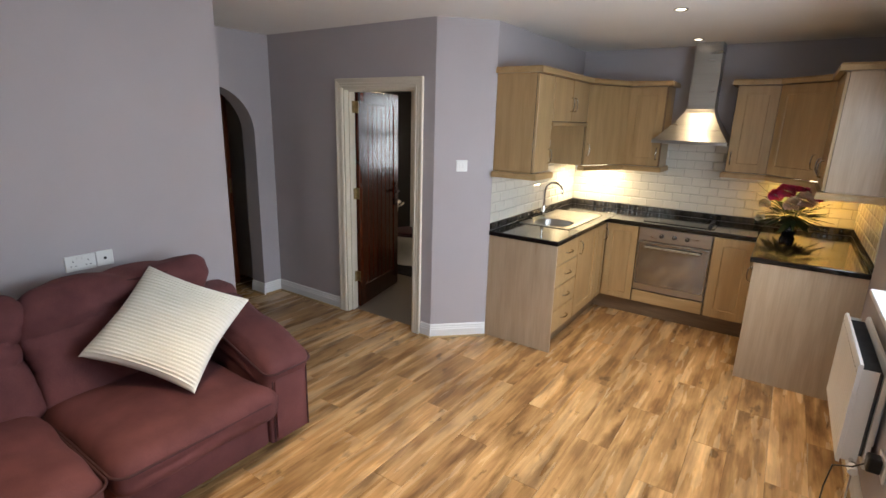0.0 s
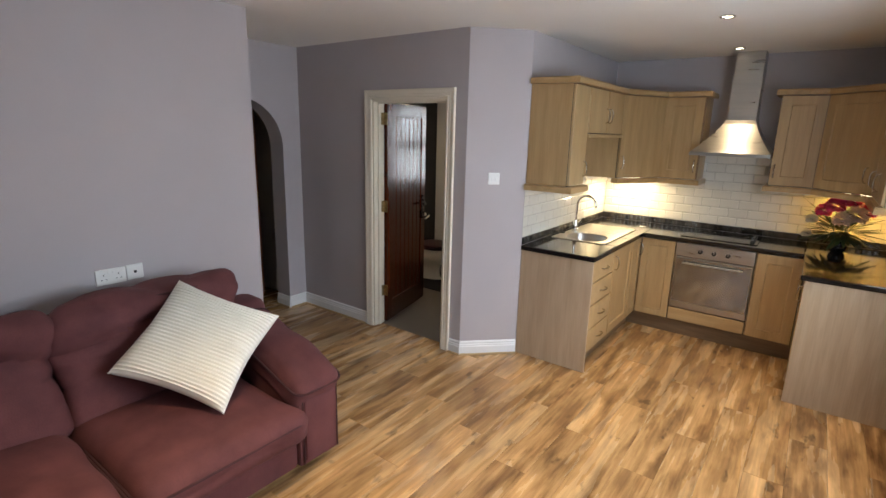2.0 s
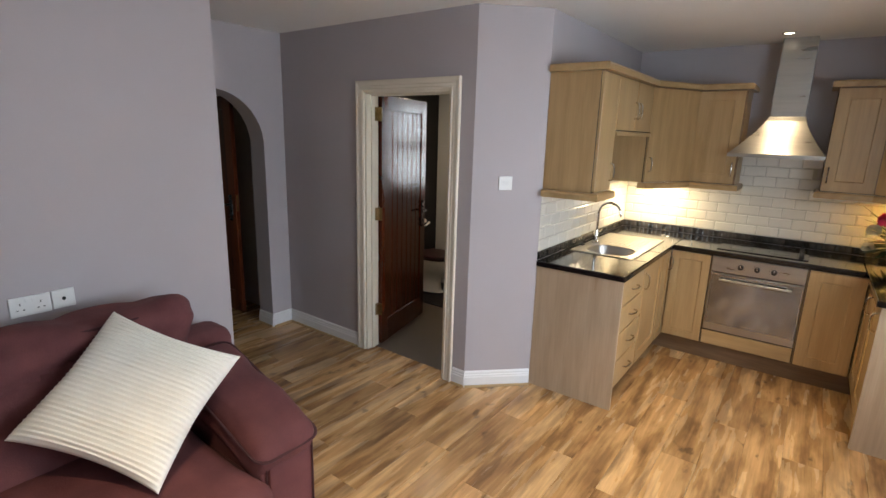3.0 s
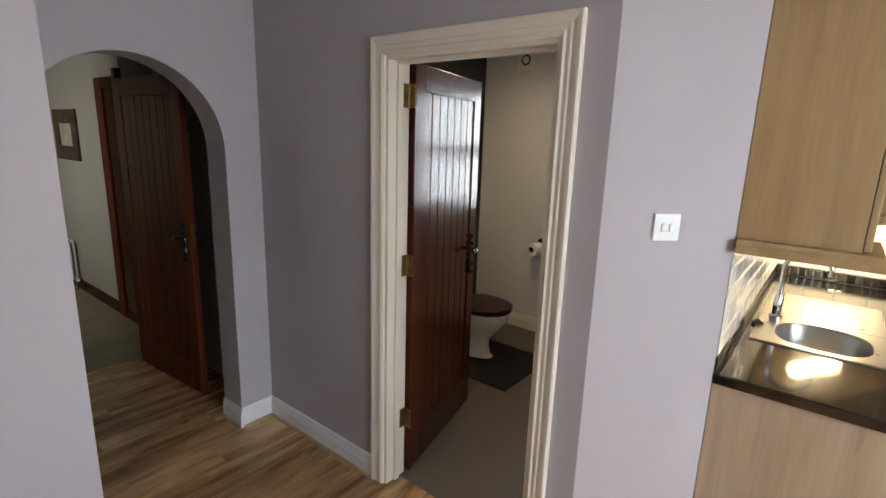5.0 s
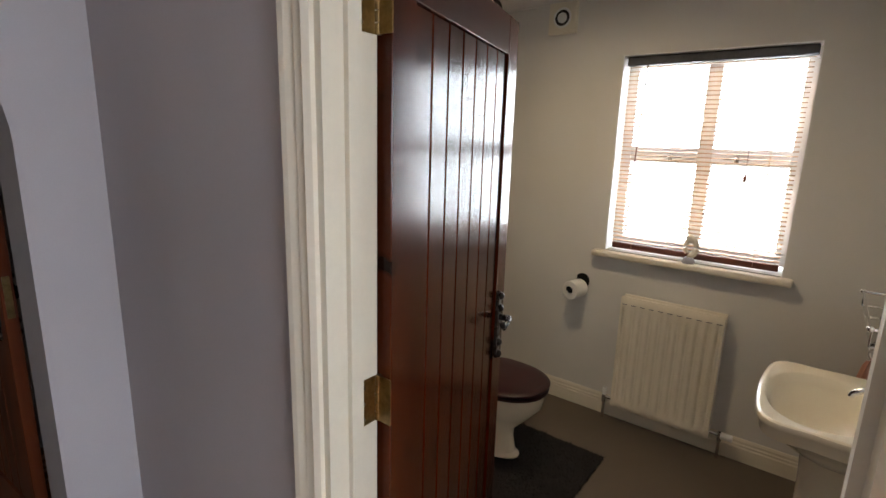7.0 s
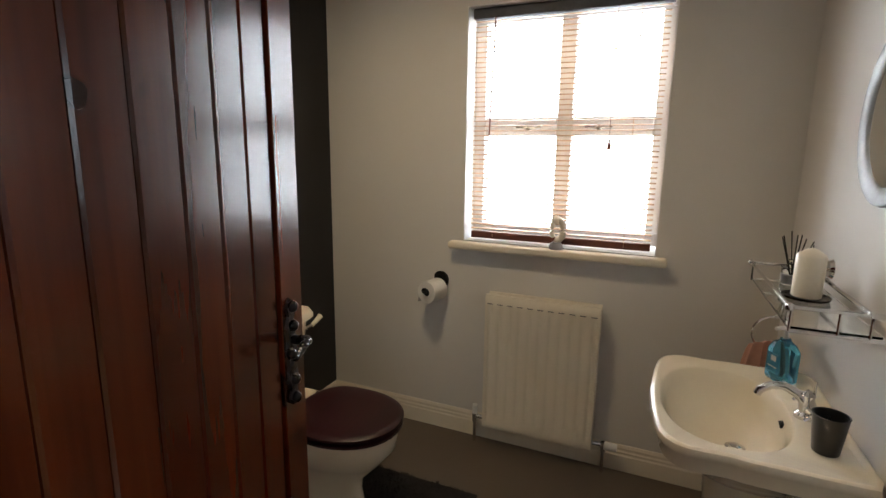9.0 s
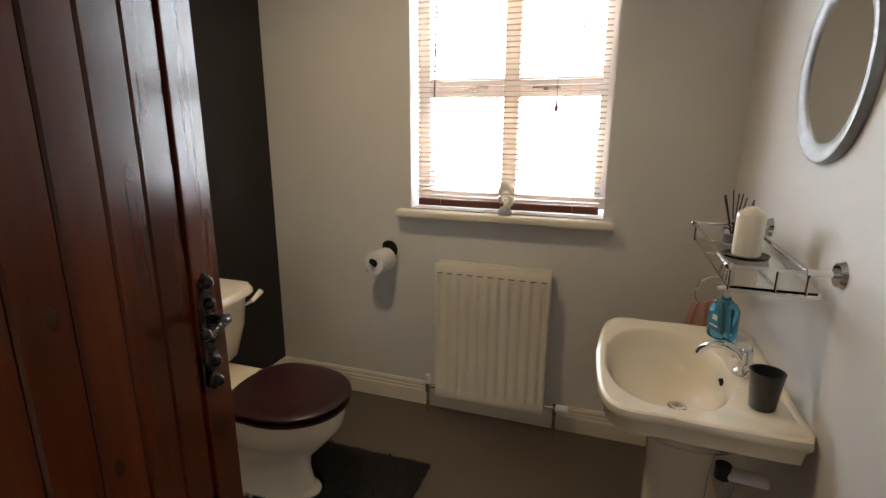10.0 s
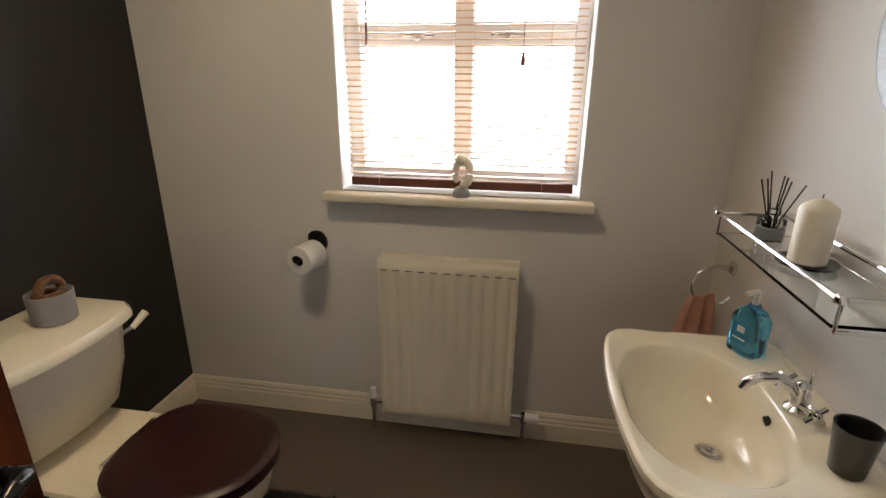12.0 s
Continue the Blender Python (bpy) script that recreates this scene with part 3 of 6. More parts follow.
faceplate("double_socket", pose(XS, 2.247, 0.945, 0, 0, -90), 0.146, 0.086, "white plastic double socket on the wall above the sofa", "socket", "sockets")
faceplate("aerial_socket_plate", pose(XS, 2.367, 0.948, 0, 0, -90), 0.086, 0.086, "white plastic aerial socket beside the double socket", "socket", "aerial")
faceplate("light_switch", pose(-1.822, 4.478, 1.418, 0, 0, 225), 0.088, 0.088, "white plastic double light switch", "switch", "switch")

# living-room window, radiator and lamp fittings


def casement(name, x0, x1, z0, z1, depth, m, lights, transom, mat, label, handles=True):
    """A window frame in local x and z, glass about y = 0; lights: how many across; transom: height or None."""
    ob = tagged(new(name), label, "window", "", "structure")
    ob.matrix_basis = m
    f = 0.055
    part("window_frame", box(box(box(B(x0, x1, -depth / 2, depth / 2, z0, z0 + f, 0.004, 1), x0, x1, -depth / 2, depth / 2, z1 - f, z1, 0.004, 1), x0, x0 + f, -depth / 2, depth / 2, z0 + f, z1 - f, 0.004, 1), x1 - f, x1, -depth / 2, depth / 2, z0 + f, z1 - f, 0.004, 1), mat, ob)
    w = (x1 - x0 - 2 * f)
    cuts = [x0 + f + w * k / lights for k in range(lights + 1)]
    for c in cuts[1:-1]:
        part("mullion", B(c - 0.035, c + 0.035, -depth / 2 + 0.004, depth / 2 - 0.004, z0 + f, z1 - f, 0.004, 1), mat, ob)
    if transom:
        for a, b in zip(cuts, cuts[1:]):
            part("transom", B(a + (0.035 if a > cuts[0] else 0), b - (0.035 if b < cuts[-1] else 0), -depth / 2 + 0.004, depth / 2 - 0.004, transom - 0.04, transom + 0.04, 0.004, 1), mat, ob)
    rows = [(z0 + f, transom - 0.04), (transom + 0.04, z1 - f)] if transom else [(z0 + f, z1 - f)]
    for a, b in zip(cuts, cuts[1:]):
        for r0, r1 in rows:
            p = part("pane", B(a + (0.035 if a > cuts[0] else 0), b - (0.035 if b < cuts[-1] else 0), -0.003, 0.003, r0, r1), M_pane, ob)
            p.visible_shadow = False
    return ob


casement("window_1", -1.1, 1.1, 0.96, 2.1, 0.07, pose(XE + 0.19, 3.4, 0, 0, 0, 90), 3, None, M_white, "white framed living-room window")
structure("window_sill_1", B(XE - 0.075, XE + 0.155, 2.24, 4.56, 0.925, 0.958, 0.008), M_white, "white painted window sill", "sill")
# unseen window, added to go with the south lamp
casement("window_2", -1.8, 0.4, 0.8, 2.15, 0.07, pose(0, YS - 0.18, 0), 3, None, M_white, "white framed south window, added out of view")


def panel_radiator(name, m, length, height, label, depth=0.10, flutes=11, valves=True, double=True, mat=None):
    """A pressed steel radiator along local x, wall at y = 0, front at y = -depth; foot at z = 0."""
    ob = thing(name, label, "radiator", m)
    mat = mat or M_white
    for y0 in ((-depth, -0.04) if double else (-depth,)):
        bm = bmesh.new()
        n = flutes * 8
        prof = []
        for i in range(n + 1):
            u = i / n
            ph = (u * flutes) % 1.0
            inside = 0.03 < u < 0.97
            prof.append((u * length, 0.014 * (0.5 - 0.5 * math.cos(2 * math.pi * ph)) ** 2.2 if inside else 0.0))
        zs = [(0.0, 0.0), (0.012, 0.0), (0.045, 0.0), (0.075, 1.0), (height - 0.085, 1.0), (height - 0.055, 0.0), (height - 0.012, 0.0), (height, 0.0)]
        rows = [[bm.verts.new((x, y0 + d * k + (0.006 if z in (0.0, height) else 0.0), z)) for x, d in prof] for z, k in zs]
        back = [[bm.verts.new((x, y0 + 0.018, z)) for x in (0, length)] for z in (0.0, height)]
        for p, q in zip(rows, rows[1:]):
            for k in range(n):
                bm.faces.new((p[k], p[k + 1], q[k + 1], q[k]))
        bm.faces.new((back[0][0], back[1][0], back[1][1], back[0][1]))
        bm.faces.new([r[0] for r in rows] + [back[1][0], back[0][0]])
        bm.faces.new([r[-1] for r in rows] + [back[1][1], back[0][1]])
        bm.faces.new(rows[-1] + [back[1][1], back[1][0]])
        bm.faces.new(rows[0] + [back[0][1], back[0][0]])
        part("panel", bm, mat, ob, "", True)
    bm = bmesh.new()
    k = int(length / 0.02)
    for i in range(k):
        x = 0.02 + i * (length - 0.04) / (k - 1)
        box(bm, x - 0.0015, x + 0.0015, -depth + 0.02, -0.042, 0.05, height - 0.03)
    tagged(part("convector_fin", bm, M_white if not double else M_slate, ob), kind="stuff")
    bm = bmesh.new()
    for i in range(flutes):
        x = (i + 0.5) / flutes * length
        box(bm, x - 0.013, x + 0.013, -depth - 0.0006, -depth + 0.003, height - 0.045, height - 0.041)
    tagged(part("seam_marks", bm, M_slate, ob), kind="stuff")
    if double:
        for x in (0.0, length - 0.004):
            part("end_cover", B(x, x + 0.004, -depth + 0.0185, -0.058, 0.02, height - 0.02), M_white, ob)
    for x in (0.1, length - 0.1):
        part("bracket", B(x - 0.015, x + 0.015, -0.024, 0.0, 0.08, height - 0.08), M_white, ob)
    if valves:
        for side, x in ((-1, 0.0), (1, length)):
            bm = tube(bmesh.new(), [(x, -depth / 2 - 0.01, 0.03), (x + side * 0.05, -depth / 2 - 0.01, 0.03)], 0.010, 10)
            tube(bm, [(x + side * 0.05, -depth / 2 - 0.01, 0.045), (x + side * 0.05, -depth / 2 - 0.01, -m.translation.z)], 0.0085, 10)
            tube(bm, [(x + side * 0.05, -depth / 2 - 0.01, 0.0), (x + side * 0.05, -depth / 2 - 0.01, 0.045)], 0.014, 10)
            v = part("valve", bm, M_chrome, ob, "chrome valve and pipe", True)
            if side > 0:
                part("valve_cap", tube(bmesh.new(), [(x + 0.055, -depth / 2 - 0.012, 0.03), (x + 0.11, -depth / 2 - 0.012, 0.03)], 0.018, 12), M_white, v, "", True)
            else:
                part("valve_cap", tube(bmesh.new(), [(x - 0.05, -depth / 2 - 0.01, 0.045), (x - 0.05, -depth / 2 - 0.01, 0.09)], 0.013, 12), M_white, v, "", True)
    return ob


panel_radiator("living_room_radiator", pose(XE, 4.70, 0.265, 0, 0, -90), 0.78, 0.495, "white steel double panel radiator under the window", 0.135, 14)
ob = thing("plug_adaptor", "black plug adaptor with a trailing cable in a wall socket", "plug", pose(XE, 3.75, 0.40))
part("socket_plate", B(-0.010, 0, -0.075, 0.075, -0.043, 0.043, 0.003), M_plastic, ob, "white socket plate")
part("adaptor_body", B(-0.06, -0.0105, -0.035, 0.03, -0.03, 0.035, 0.008), M_black, ob)
part("cable", tube(bmesh.new(), [(-0.055, 0.02, -0.02), (-0.09, 0.03, -0.06), (-0.16, 0.01, -0.07), (-0.17, 0.03, -0.2), (-0.165, 0.08, -0.34), (-0.16, 0.10, -0.392), (-0.2, 0.0, -0.395), (-0.3, -0.3, -0.395)], 0.0035, 6), M_black, ob, "", True)


def downlight(x, y, watts, cone=84, tint=(1.0, 0.76, 0.46), soft_edge=0.03):
    ob = thing("ceiling_downlight", "small round recessed downlight, switched on", "light", pose(x, y, H), "ceiling downlights")
    part("bezel", lathe(bmesh.new(), [(0.030, 0.0), (0.043, -0.001), (0.045, -0.004), (0.040, -0.008), (0.030, -0.006)], 28, cap=False), M_chrome, ob, "", True)
    part("lens", lathe(bmesh.new(), [(0.0305, -0.001), (0.0305, -0.004)], 24), M_bulb, ob, "glowing lamp lens")
    spot_lamp("downlight_beam", look((x, y, H - 0.02), (x, y, 0)), watts, tint, cone, 0.9, soft_edge)


# the last two are unseen, added to brighten the floor and the sofa
for x, y, w, c in ((-0.46, 4.82, 126, 84), (-0.54, 6.08, 13, 80), (-0.45, 3.4, 95, 80), (-1.1, 1.9, 165, 80)):
    downlight(x, y, w, c)
downlight(-3.20, 5.62, 46, 176, (1.0, 0.78, 0.50), 0.09)

# sofa


def cushion_mesh(w, d, h, puff=0.03, r=0.05, n=10, seed=1, wave=0.006, fold=0.0):
    """A soft block, w by d by h, with rounded edges and a crowned top, base at z = 0, centred in x and y."""
    bm = bmesh.new()
    bmesh.ops.create_cube(bm, size=1)
    bmesh.ops.subdivide_edges(bm, edges=bm.edges, cuts=n, use_grid_fill=True)
    for v in bm.verts:
        p = Vector((v.co.x * w, v.co.y * d, v.co.z * h))
        q = Vector((max(-w / 2 + r, min(w / 2 - r, p.x)), max(-d / 2 + r, min(d / 2 - r, p.y)), max(-h / 2 + r, min(h / 2 - r, p.z))))
        dlt = p - q
        if dlt.length > 1e-6:
            p = q + dlt.normalized() * r
        u, t = 2 * p.x / w, 2 * p.y / d
        if v.co.z > 0:
            p.z += puff * (1 - u ** 4) * (1 - t ** 4)
        k = noise.noise(Vector((p.x * 4 + seed * 7.3, p.y * 4, p.z * 4 + seed)))
        p += Vector((p.x, p.y, p.z)).normalized() * wave * k * 2
        k2 = abs(noise.noise(Vector((p.x * 2.5, p.y * 3.0 + seed * 3.1, p.z * 11 + seed))))
        p -= p.normalized() * wave * 1.1 * max(0.0, 0.35 - k2)
        if fold:
            sag = 0.03 * math.sin(p.y * 9 + seed)
            p.x -= (1 if p.x > 0 else -1) * fold * math.exp(-((p.z - h * 0.20 - sag) / 0.022) ** 2)
            p.x += fold * 0.9 * math.exp(-((p.z - h * 0.36) / 0.07) ** 2)
            p.z -= fold * 0.5 * (2 * p.y / d) ** 2 * (1 if p.z > 0 else 0)
        v.co = p + Vector((0, 0, h / 2))
    return bm


def soft_block(name, parent, x, y, z, w, d, h, turn=(0, 0, 0), puff=0.03, r=0.05, seed=1, wave=0.006, piping=True, mat=None, n=26, fold=0.0):
    ob = part(name, cushion_mesh(w, d, h, puff, r, n, seed, wave, fold), mat or M_sofa, parent, "", True, pose(x, y, z, *turn))
    if piping:
        k = r * 0.30
        pts = []
        for cx, cy, a0 in ((1, 1, 0), (-1, 1, 90), (-1, -1, 180), (1, -1, 270)):
            pts += [(cx * (w / 2 - r) + (r * 0.93 + 0.002) * math.cos(radians(a)), cy * (d / 2 - r) + (r * 0.93 + 0.002) * math.sin(radians(a)), h - r * 0.62) for a in range(a0, a0 + 91, 18)]
        part("piping", tube(bmesh.new(), pts, 0.0062, 6, True), M_piping, ob, "darker piped seam", True)
    return ob


sofa = thing("sofa", "two-seat plum-brown velour sofa with loose cushions", "sofa", pose(0, 0, 0))
SY0, SY1, SXF, SXB = 0.78, 2.88, -1.775, -2.80
part("base_frame", B(SXB + 0.02, SXF - 0.03, SY0 + 0.05, SY1 - 0.05, 0.045, 0.27, 0.02), M_sofa, sofa)
part("front_border", B(SXF - 0.07, SXF - 0.012, SY0 + 0.27, SY1 - 0.27, 0.05, 0.285, 0.02), M_sofa, sofa, "", True)
part("back_frame", B(SXB, SXB + 0.24, SY0 - 0.10, SY1 + 0.125, 0.05, 0.70, 0.07, 4), M_sofa, sofa, "", True)
for y0, y1, seed in ((SY1 - 0.265, SY1 - 0.005, 2), (SY0 + 0.005, SY0 + 0.265, 3)):
    arm = part("arm", B(SXB + 0.05, SXF, y0, y1, 0.045, 0.50, 0.018, 3), M_sofa, sofa, "", True)
    part("arm_front_panel", B(SXF - 0.006, SXF + 0.014, y0 + 0.03, y1 - 0.03, 0.075, 0.47, 0.010, 2), M_sofa, arm, "", True)
    part("piping", tube(bmesh.new(), [(SXF + 0.006, y0 + 0.02, 0.06), (SXF + 0.006, y0 + 0.02, 0.48), (SXF + 0.006, y1 - 0.02, 0.48), (SXF + 0.006, y1 - 0.02, 0.06)], 0.004, 6), M_piping, arm)
    pad = soft_block("arm_pad", sofa, -2.135, (y0 + y1) / 2 - 0.005, 0.452, 0.74, 0.30, 0.17, (0, 18, 0), 0.035, 0.06, seed, 0.016)
for i, (y0, y1) in enumerate(((1.065, 1.835), (1.842, 2.612))):
    soft_block("seat_cushion", sofa, -2.065, (y0 + y1) / 2, 0.245, 0.80, y1 - y0, 0.17, (0, 0, 0), 0.04, 0.068, 4 + i, 0.014)
    soft_block("back_cushion", sofa, -2.475, (y0 + y1) / 2 + 0.015 + 0.055 * i, 0.34, 0.24, y1 - y0 + 0.01 + 0.11 * i, 0.60, (0, -12, 0), 0.02, 0.075, 7 + i, 0.030, True, None, 34, 0.028)
for x in (SXB + 0.1, SXF - 0.12):
    for y in (SY0 + 0.12, SY1 - 0.12):
        part("foot", lathe(bmesh.new(), [(0.024, 0.0), (0.03, 0.05)], 14, x, y), M_black, sofa, "dark wooden foot")

# ribbed cushion standing on its corner
SIDE = 0.56
bm = bmesh.new()
G = 124
grid = {}
for s in (1, -1):
    for i in range(G + 1):
        for j in range(G + 1):
            u, v = 2 * i / G - 1, 2 * j / G - 1
            pin = 1 - 0.105 * (1 - abs(u) ** 1.6) * abs(v) ** 3, 1 - 0.105 * (1 - abs(v) ** 2.0) * abs(u) ** 3
            edge = max(0.0, (1 - u ** 4)) ** 0.5 * max(0.0, (1 - v ** 4)) ** 0.5
            rib = 0.0035 * math.cos(u * math.pi * 30) * min(1, edge * 3)
            z = s * (0.075 * edge ** 0.9 + rib + 0.006 * noise.noise(Vector((u * 2, v * 2, s * 3.0))) * edge)
            grid[s, i, j] = bm.verts.new((u * pin[1] * SIDE / 2, v * pin[0] * SIDE / 2, z))
for s in (1, -1):
    for i in range(G):
        for j in range(G):
            bm.faces.new([grid[s, a, b] for a, b in ((i, j), (i + 1, j), (i + 1, j + 1), (i, j + 1))])
bmesh.ops.remove_doubles(bm, verts=bm.verts, dist=1e-5)
basis = Matrix(((0.35254, -0.76880, 0.53354), (0.91977, 0.17960, -0.34896), (0.17246, 0.61375, 0.77043))).to_4x4()
single("scatter_cushion", bm, M_pillow, "cream ribbed corduroy scatter cushion leaning on the sofa", "cushion", Matrix.Translation((-2.193, 2.362, 0.712)) @ basis @ pose(0, 0, 0, 0, 0, 45), True)

# ---- kitchen ----
KF, KN = -1.085, 5.91         # fronts of the west run and of the north run
KE = 0.165                   # front of the east run
ZT = 0.905                   # top of the worktop
DOOR_T = 0.02


def bow_handle(parent, m, length=0.11):
    """A bowed bar handle, local x along it, y outward."""
    pts = [(-length / 2, 0, 0), (-length / 2 + 0.004, 0.018, 0), (-length * 0.3, 0.027, 0), (0, 0.030, 0), (length * 0.3, 0.027, 0), (length / 2 - 0.004, 0.018, 0), (length / 2, 0, 0)]
    part("handle", tube(bmesh.new(), pts, 0.0052, 8), M_nickel, parent, "satin nickel bow handle", True, m)


def shaker(parent, m, w, h, handle=None, name="door", mat=None, frame_w=0.075, plain=False, edging=False):
    """A framed front, local x across, z up from its foot, outward along -y; handle: (x, z, upright)."""
    bm = bmesh.new()
    g = 0.005
    f = frame_w
    t = DOOR_T
    if plain:
        box(bm, g, w - g, -t, 0, g, h - g, 0.002, 1)
    else:
        xs, zs = (g, f, f + 0.006, w - f - 0.006, w - f, w - g), (g, f, f + 0.006, h - f - 0.006, h - f, h - g)
        dep = lambda i, j: -t if (i in (0, 5) or j in (0, 5) or i in (1, 4) or j in (1, 4)) else -t + 0.007
        vs = [[bm.verts.new((x, dep(i, j), z)) for j, z in enumerate(zs)] for i, x in enumerate(xs)]
        for i in range(5):
            for j in range(5):
                bm.faces.new((vs[i][j], vs[i + 1][j], vs[i + 1][j + 1], vs[i][j + 1]))
        c = [bm.verts.new((x, 0, z)) for x, z in ((g, g), (w - g, g), (w - g, h - g), (g, h - g))]
        bm.faces.new(c[::-1])
        bm.faces.new([vs[i][0] for i in range(6)] + [c[1], c[0]])
        bm.faces.new([vs[i][5] for i in range(6)] + [c[2], c[3]])
        bm.faces.new([vs[0][j] for j in range(6)] + [c[3], c[0]])
        bm.faces.new([vs[5][j] for j in range(6)] + [c[2], c[1]])
    d = part(name, bm, mat or M_beech, parent, "", False, m)
    # near-black sheet behind the front: shade in the door gaps, put in as colour
    part("joint_shade", B(0.0, w, -0.0022, -0.0006, 0.0, h), M_dark, parent, "dark sheet standing in for shade in the door joints", False, m)
    if edging:
        part("edging", B(w - 0.011, w + 0.001, -t - 0.0012, -t + 0.004, g, h - g), M_plinth, d, "dark edging strip")
    if handle:
        hx, hz, up = handle
        bow_handle(d, pose(hx, -t, hz, 0, 90 if up else 0, 180) if not up else Matrix.Translation((hx, -t, hz)) @ pose(0, 0, 0, 0, -90, 0) @ pose(0, 0, 0, 180, 0, 0))
    return d


# local frames of the fronts
def west_front(y, z):
    return pose(KF, y, z, 0, 0, 90)      # faces east: local x runs north


def north_front(x, z):
    return pose(x, KN, z)                # faces south


P0, P1 = 0.15, 0.865                     # foot and head of the base fronts
u = thing("drawer_unit", "pale oak kitchen drawer unit with four drawers", "kitchen unit", pose(0, 0, 0))
part("end_panel", B(XK + 0.002, KF + 0.02, 4.66, 4.678, 0.0, 0.865, 0.001, 1), M_panel_sheen, u, "plain oak end panel")
part("body", B(XK + 0.002, KF - 0.001, 4.680, 5.13, P0, 0.864), M_beech, u)
zc = [0.15, 0.335, 0.525, 0.70, 0.865]
for a, b in zip(zc, zc[1:]):
    shaker(u, pose(KF, 4.68, a, 0, 0, 90), 0.45, b - a, (0.225, (b - a) / 2, False), "drawer_front", M_beech_h, plain=True)
u = thing("sink_unit", "pale oak sink base unit with a panelled door", "kitchen unit", pose(0, 0, 0))
part("body", box(B(XK + 0.002, KF - 0.001, 5.132, 5.148, P0, 0.864), XK + 0.002, KF - 0.001, 5.148, 5.638, P0, 0.70), M_beech, u)
shaker(u, pose(KF, 5.13, P0, 0, 0, 90), 0.51, P1 - P0, (0.035, 0.61, True))
u = thing("corner_base_unit", "pale oak corner base unit with folding doors", "kitchen unit", pose(0, 0, 0))
part("body", box(B(XK + 0.002, KF - 0.001, 5.642, KN - 0.001, P0, 0.70), XK + 0.002, -0.78, KN + 0.001, YN - 0.002, P0, 0.70), M_beech, u)
shaker(u, pose(KF, 5.64, P0, 0, 0, 90), KN - 0.022 - 5.64, P1 - P0, (0.21, 0.61, True), frame_w=0.06)
shaker(u, pose(KF + 0.022, KN, P0), -0.775 - KF - 0.022, P1 - P0, None, frame_w=0.06)
u = thing("east_base_unit", "pale oak base unit beside the oven with a panelled door", "kitchen unit", pose(0, 0, 0))
part("body", B(-0.16, KE - 0.002, KN + 0.001, YN - 0.002, P0, 0.864), M_beech, u)
shaker(u, pose(-0.163, KN, P0), KE - 0.004 + 0.163, P1 - P0, None)
u = thing("peninsula_unit", "pale oak base unit by the window with plain end panel", "kitchen unit", pose(0, 0, 0))
part("end_panel", B(KE, XE - 0.002, 5.15, 5.168, 0.0, 0.865, 0.001, 1), M_panel_sheen, u, "plain oak end panel")
part("body", B(KE + 0.022, XE - 0.002, 5.17, YN - 0.002, P0, 0.864), M_beech, u)
for i in range(2):
    shaker(u, pose(KE + 0.021, 5.90 - i * 0.366, P0, 0, 0, -90), 0.36, P1 - P0, (0.32, 0.61, True))
pl = thing("plinth", "dark oak plinth board under the kitchen units", "plinth", pose(0, 0, 0))
part("board", B(KF - 0.075, KF - 0.06, 4.68, KN + 0.06, 0.0, P0 - 0.002), M_plinth, pl)
part("board", B(KF - 0.06, KE + 0.06, KN + 0.06, KN + 0.075, 0.0, P0 - 0.002), M_plinth, pl)
part("board", B(KE + 0.06, KE + 0.075, 5.17, KN + 0.06, 0.0, P0 - 0.002), M_plinth, pl)

# oven
ov = thing("built_in_oven", "stainless steel built-in electric oven with mirrored glass door", "oven", pose(-0.77, KN, 0))
W = 0.60
part("body", B(0.005, W - 0.005, 0.001, 0.55, 0.27, 0.86), M_black, ov)
part("control_panel", B(0.002, W - 0.002, -0.022, 0.0, 0.745, 0.862, 0.003), M_steel, ov, "brushed steel control panel")
fr_ = part("oven_door", B(0.002, W - 0.002, -0.024, 0.0, 0.275, 0.738, 0.004), M_steel, ov, "brushed steel door frame")
part("door_glass", B(0.012, W - 0.012, -0.0285, -0.0242, 0.335, 0.728, 0.001, 1), M_ovenglass, fr_, "mirrored dark glass")
bm = tube(bmesh.new(), [(0.07, -0.060, 0.695), (0.53, -0.060, 0.695)], 0.009, 12)
for x in (0.10, 0.50):
    tube(bm, [(x, -0.024, 0.695), (x, -0.060, 0.695)], 0.007, 10)
part("handle_bar", bm, M_steel, fr_, "steel handle bar", True)
bm = bmesh.new()
box(bm, 0.26, 0.34, -0.0295, -0.0284, 0.350, 0.356)
part("badge", bm, M_nickel, fr_)
for x in (0.195, 0.30, 0.405):
    k = part("knob", tube(bmesh.new(), [(x, -0.022, 0.803), (x, -0.045, 0.803)], 0.021, 18, r1=0.017), M_black, ov, "black control knob", True)
    part("pointer", B(x - 0.0015, x + 0.0015, -0.0465, -0.0445, 0.803, 0.82), M_white, k)
bm = bmesh.new()
for x in (0.195, 0.30, 0.405):
    for a in range(-120, 121, 40):
        box(bm, x + 0.03 * math.sin(radians(a)) - 0.0015, x + 0.03 * math.sin(radians(a)) + 0.0015, -0.0226, -0.0218, 0.803 + 0.03 * math.cos(radians(a)) - 0.0015, 0.803 + 0.03 * math.cos(radians(a)) + 0.0015)
tagged(part("dial_marks", bm, M_dark, ov), kind="stuff")
u = thing("oven_housing_unit", "pale oak oven housing with a filler front below the oven", "kitchen unit", pose(0, 0, 0))
shaker(u, pose(-0.772, KN, P0), 0.604, 0.118, None, "filler_front", M_beech_x, plain=True)
for x in (-0.778, -0.168):
    part("side_panel", B(x, x + 0.006, KN + 0.001, YN - 0.01, P0, 0.864), M_beech, u)

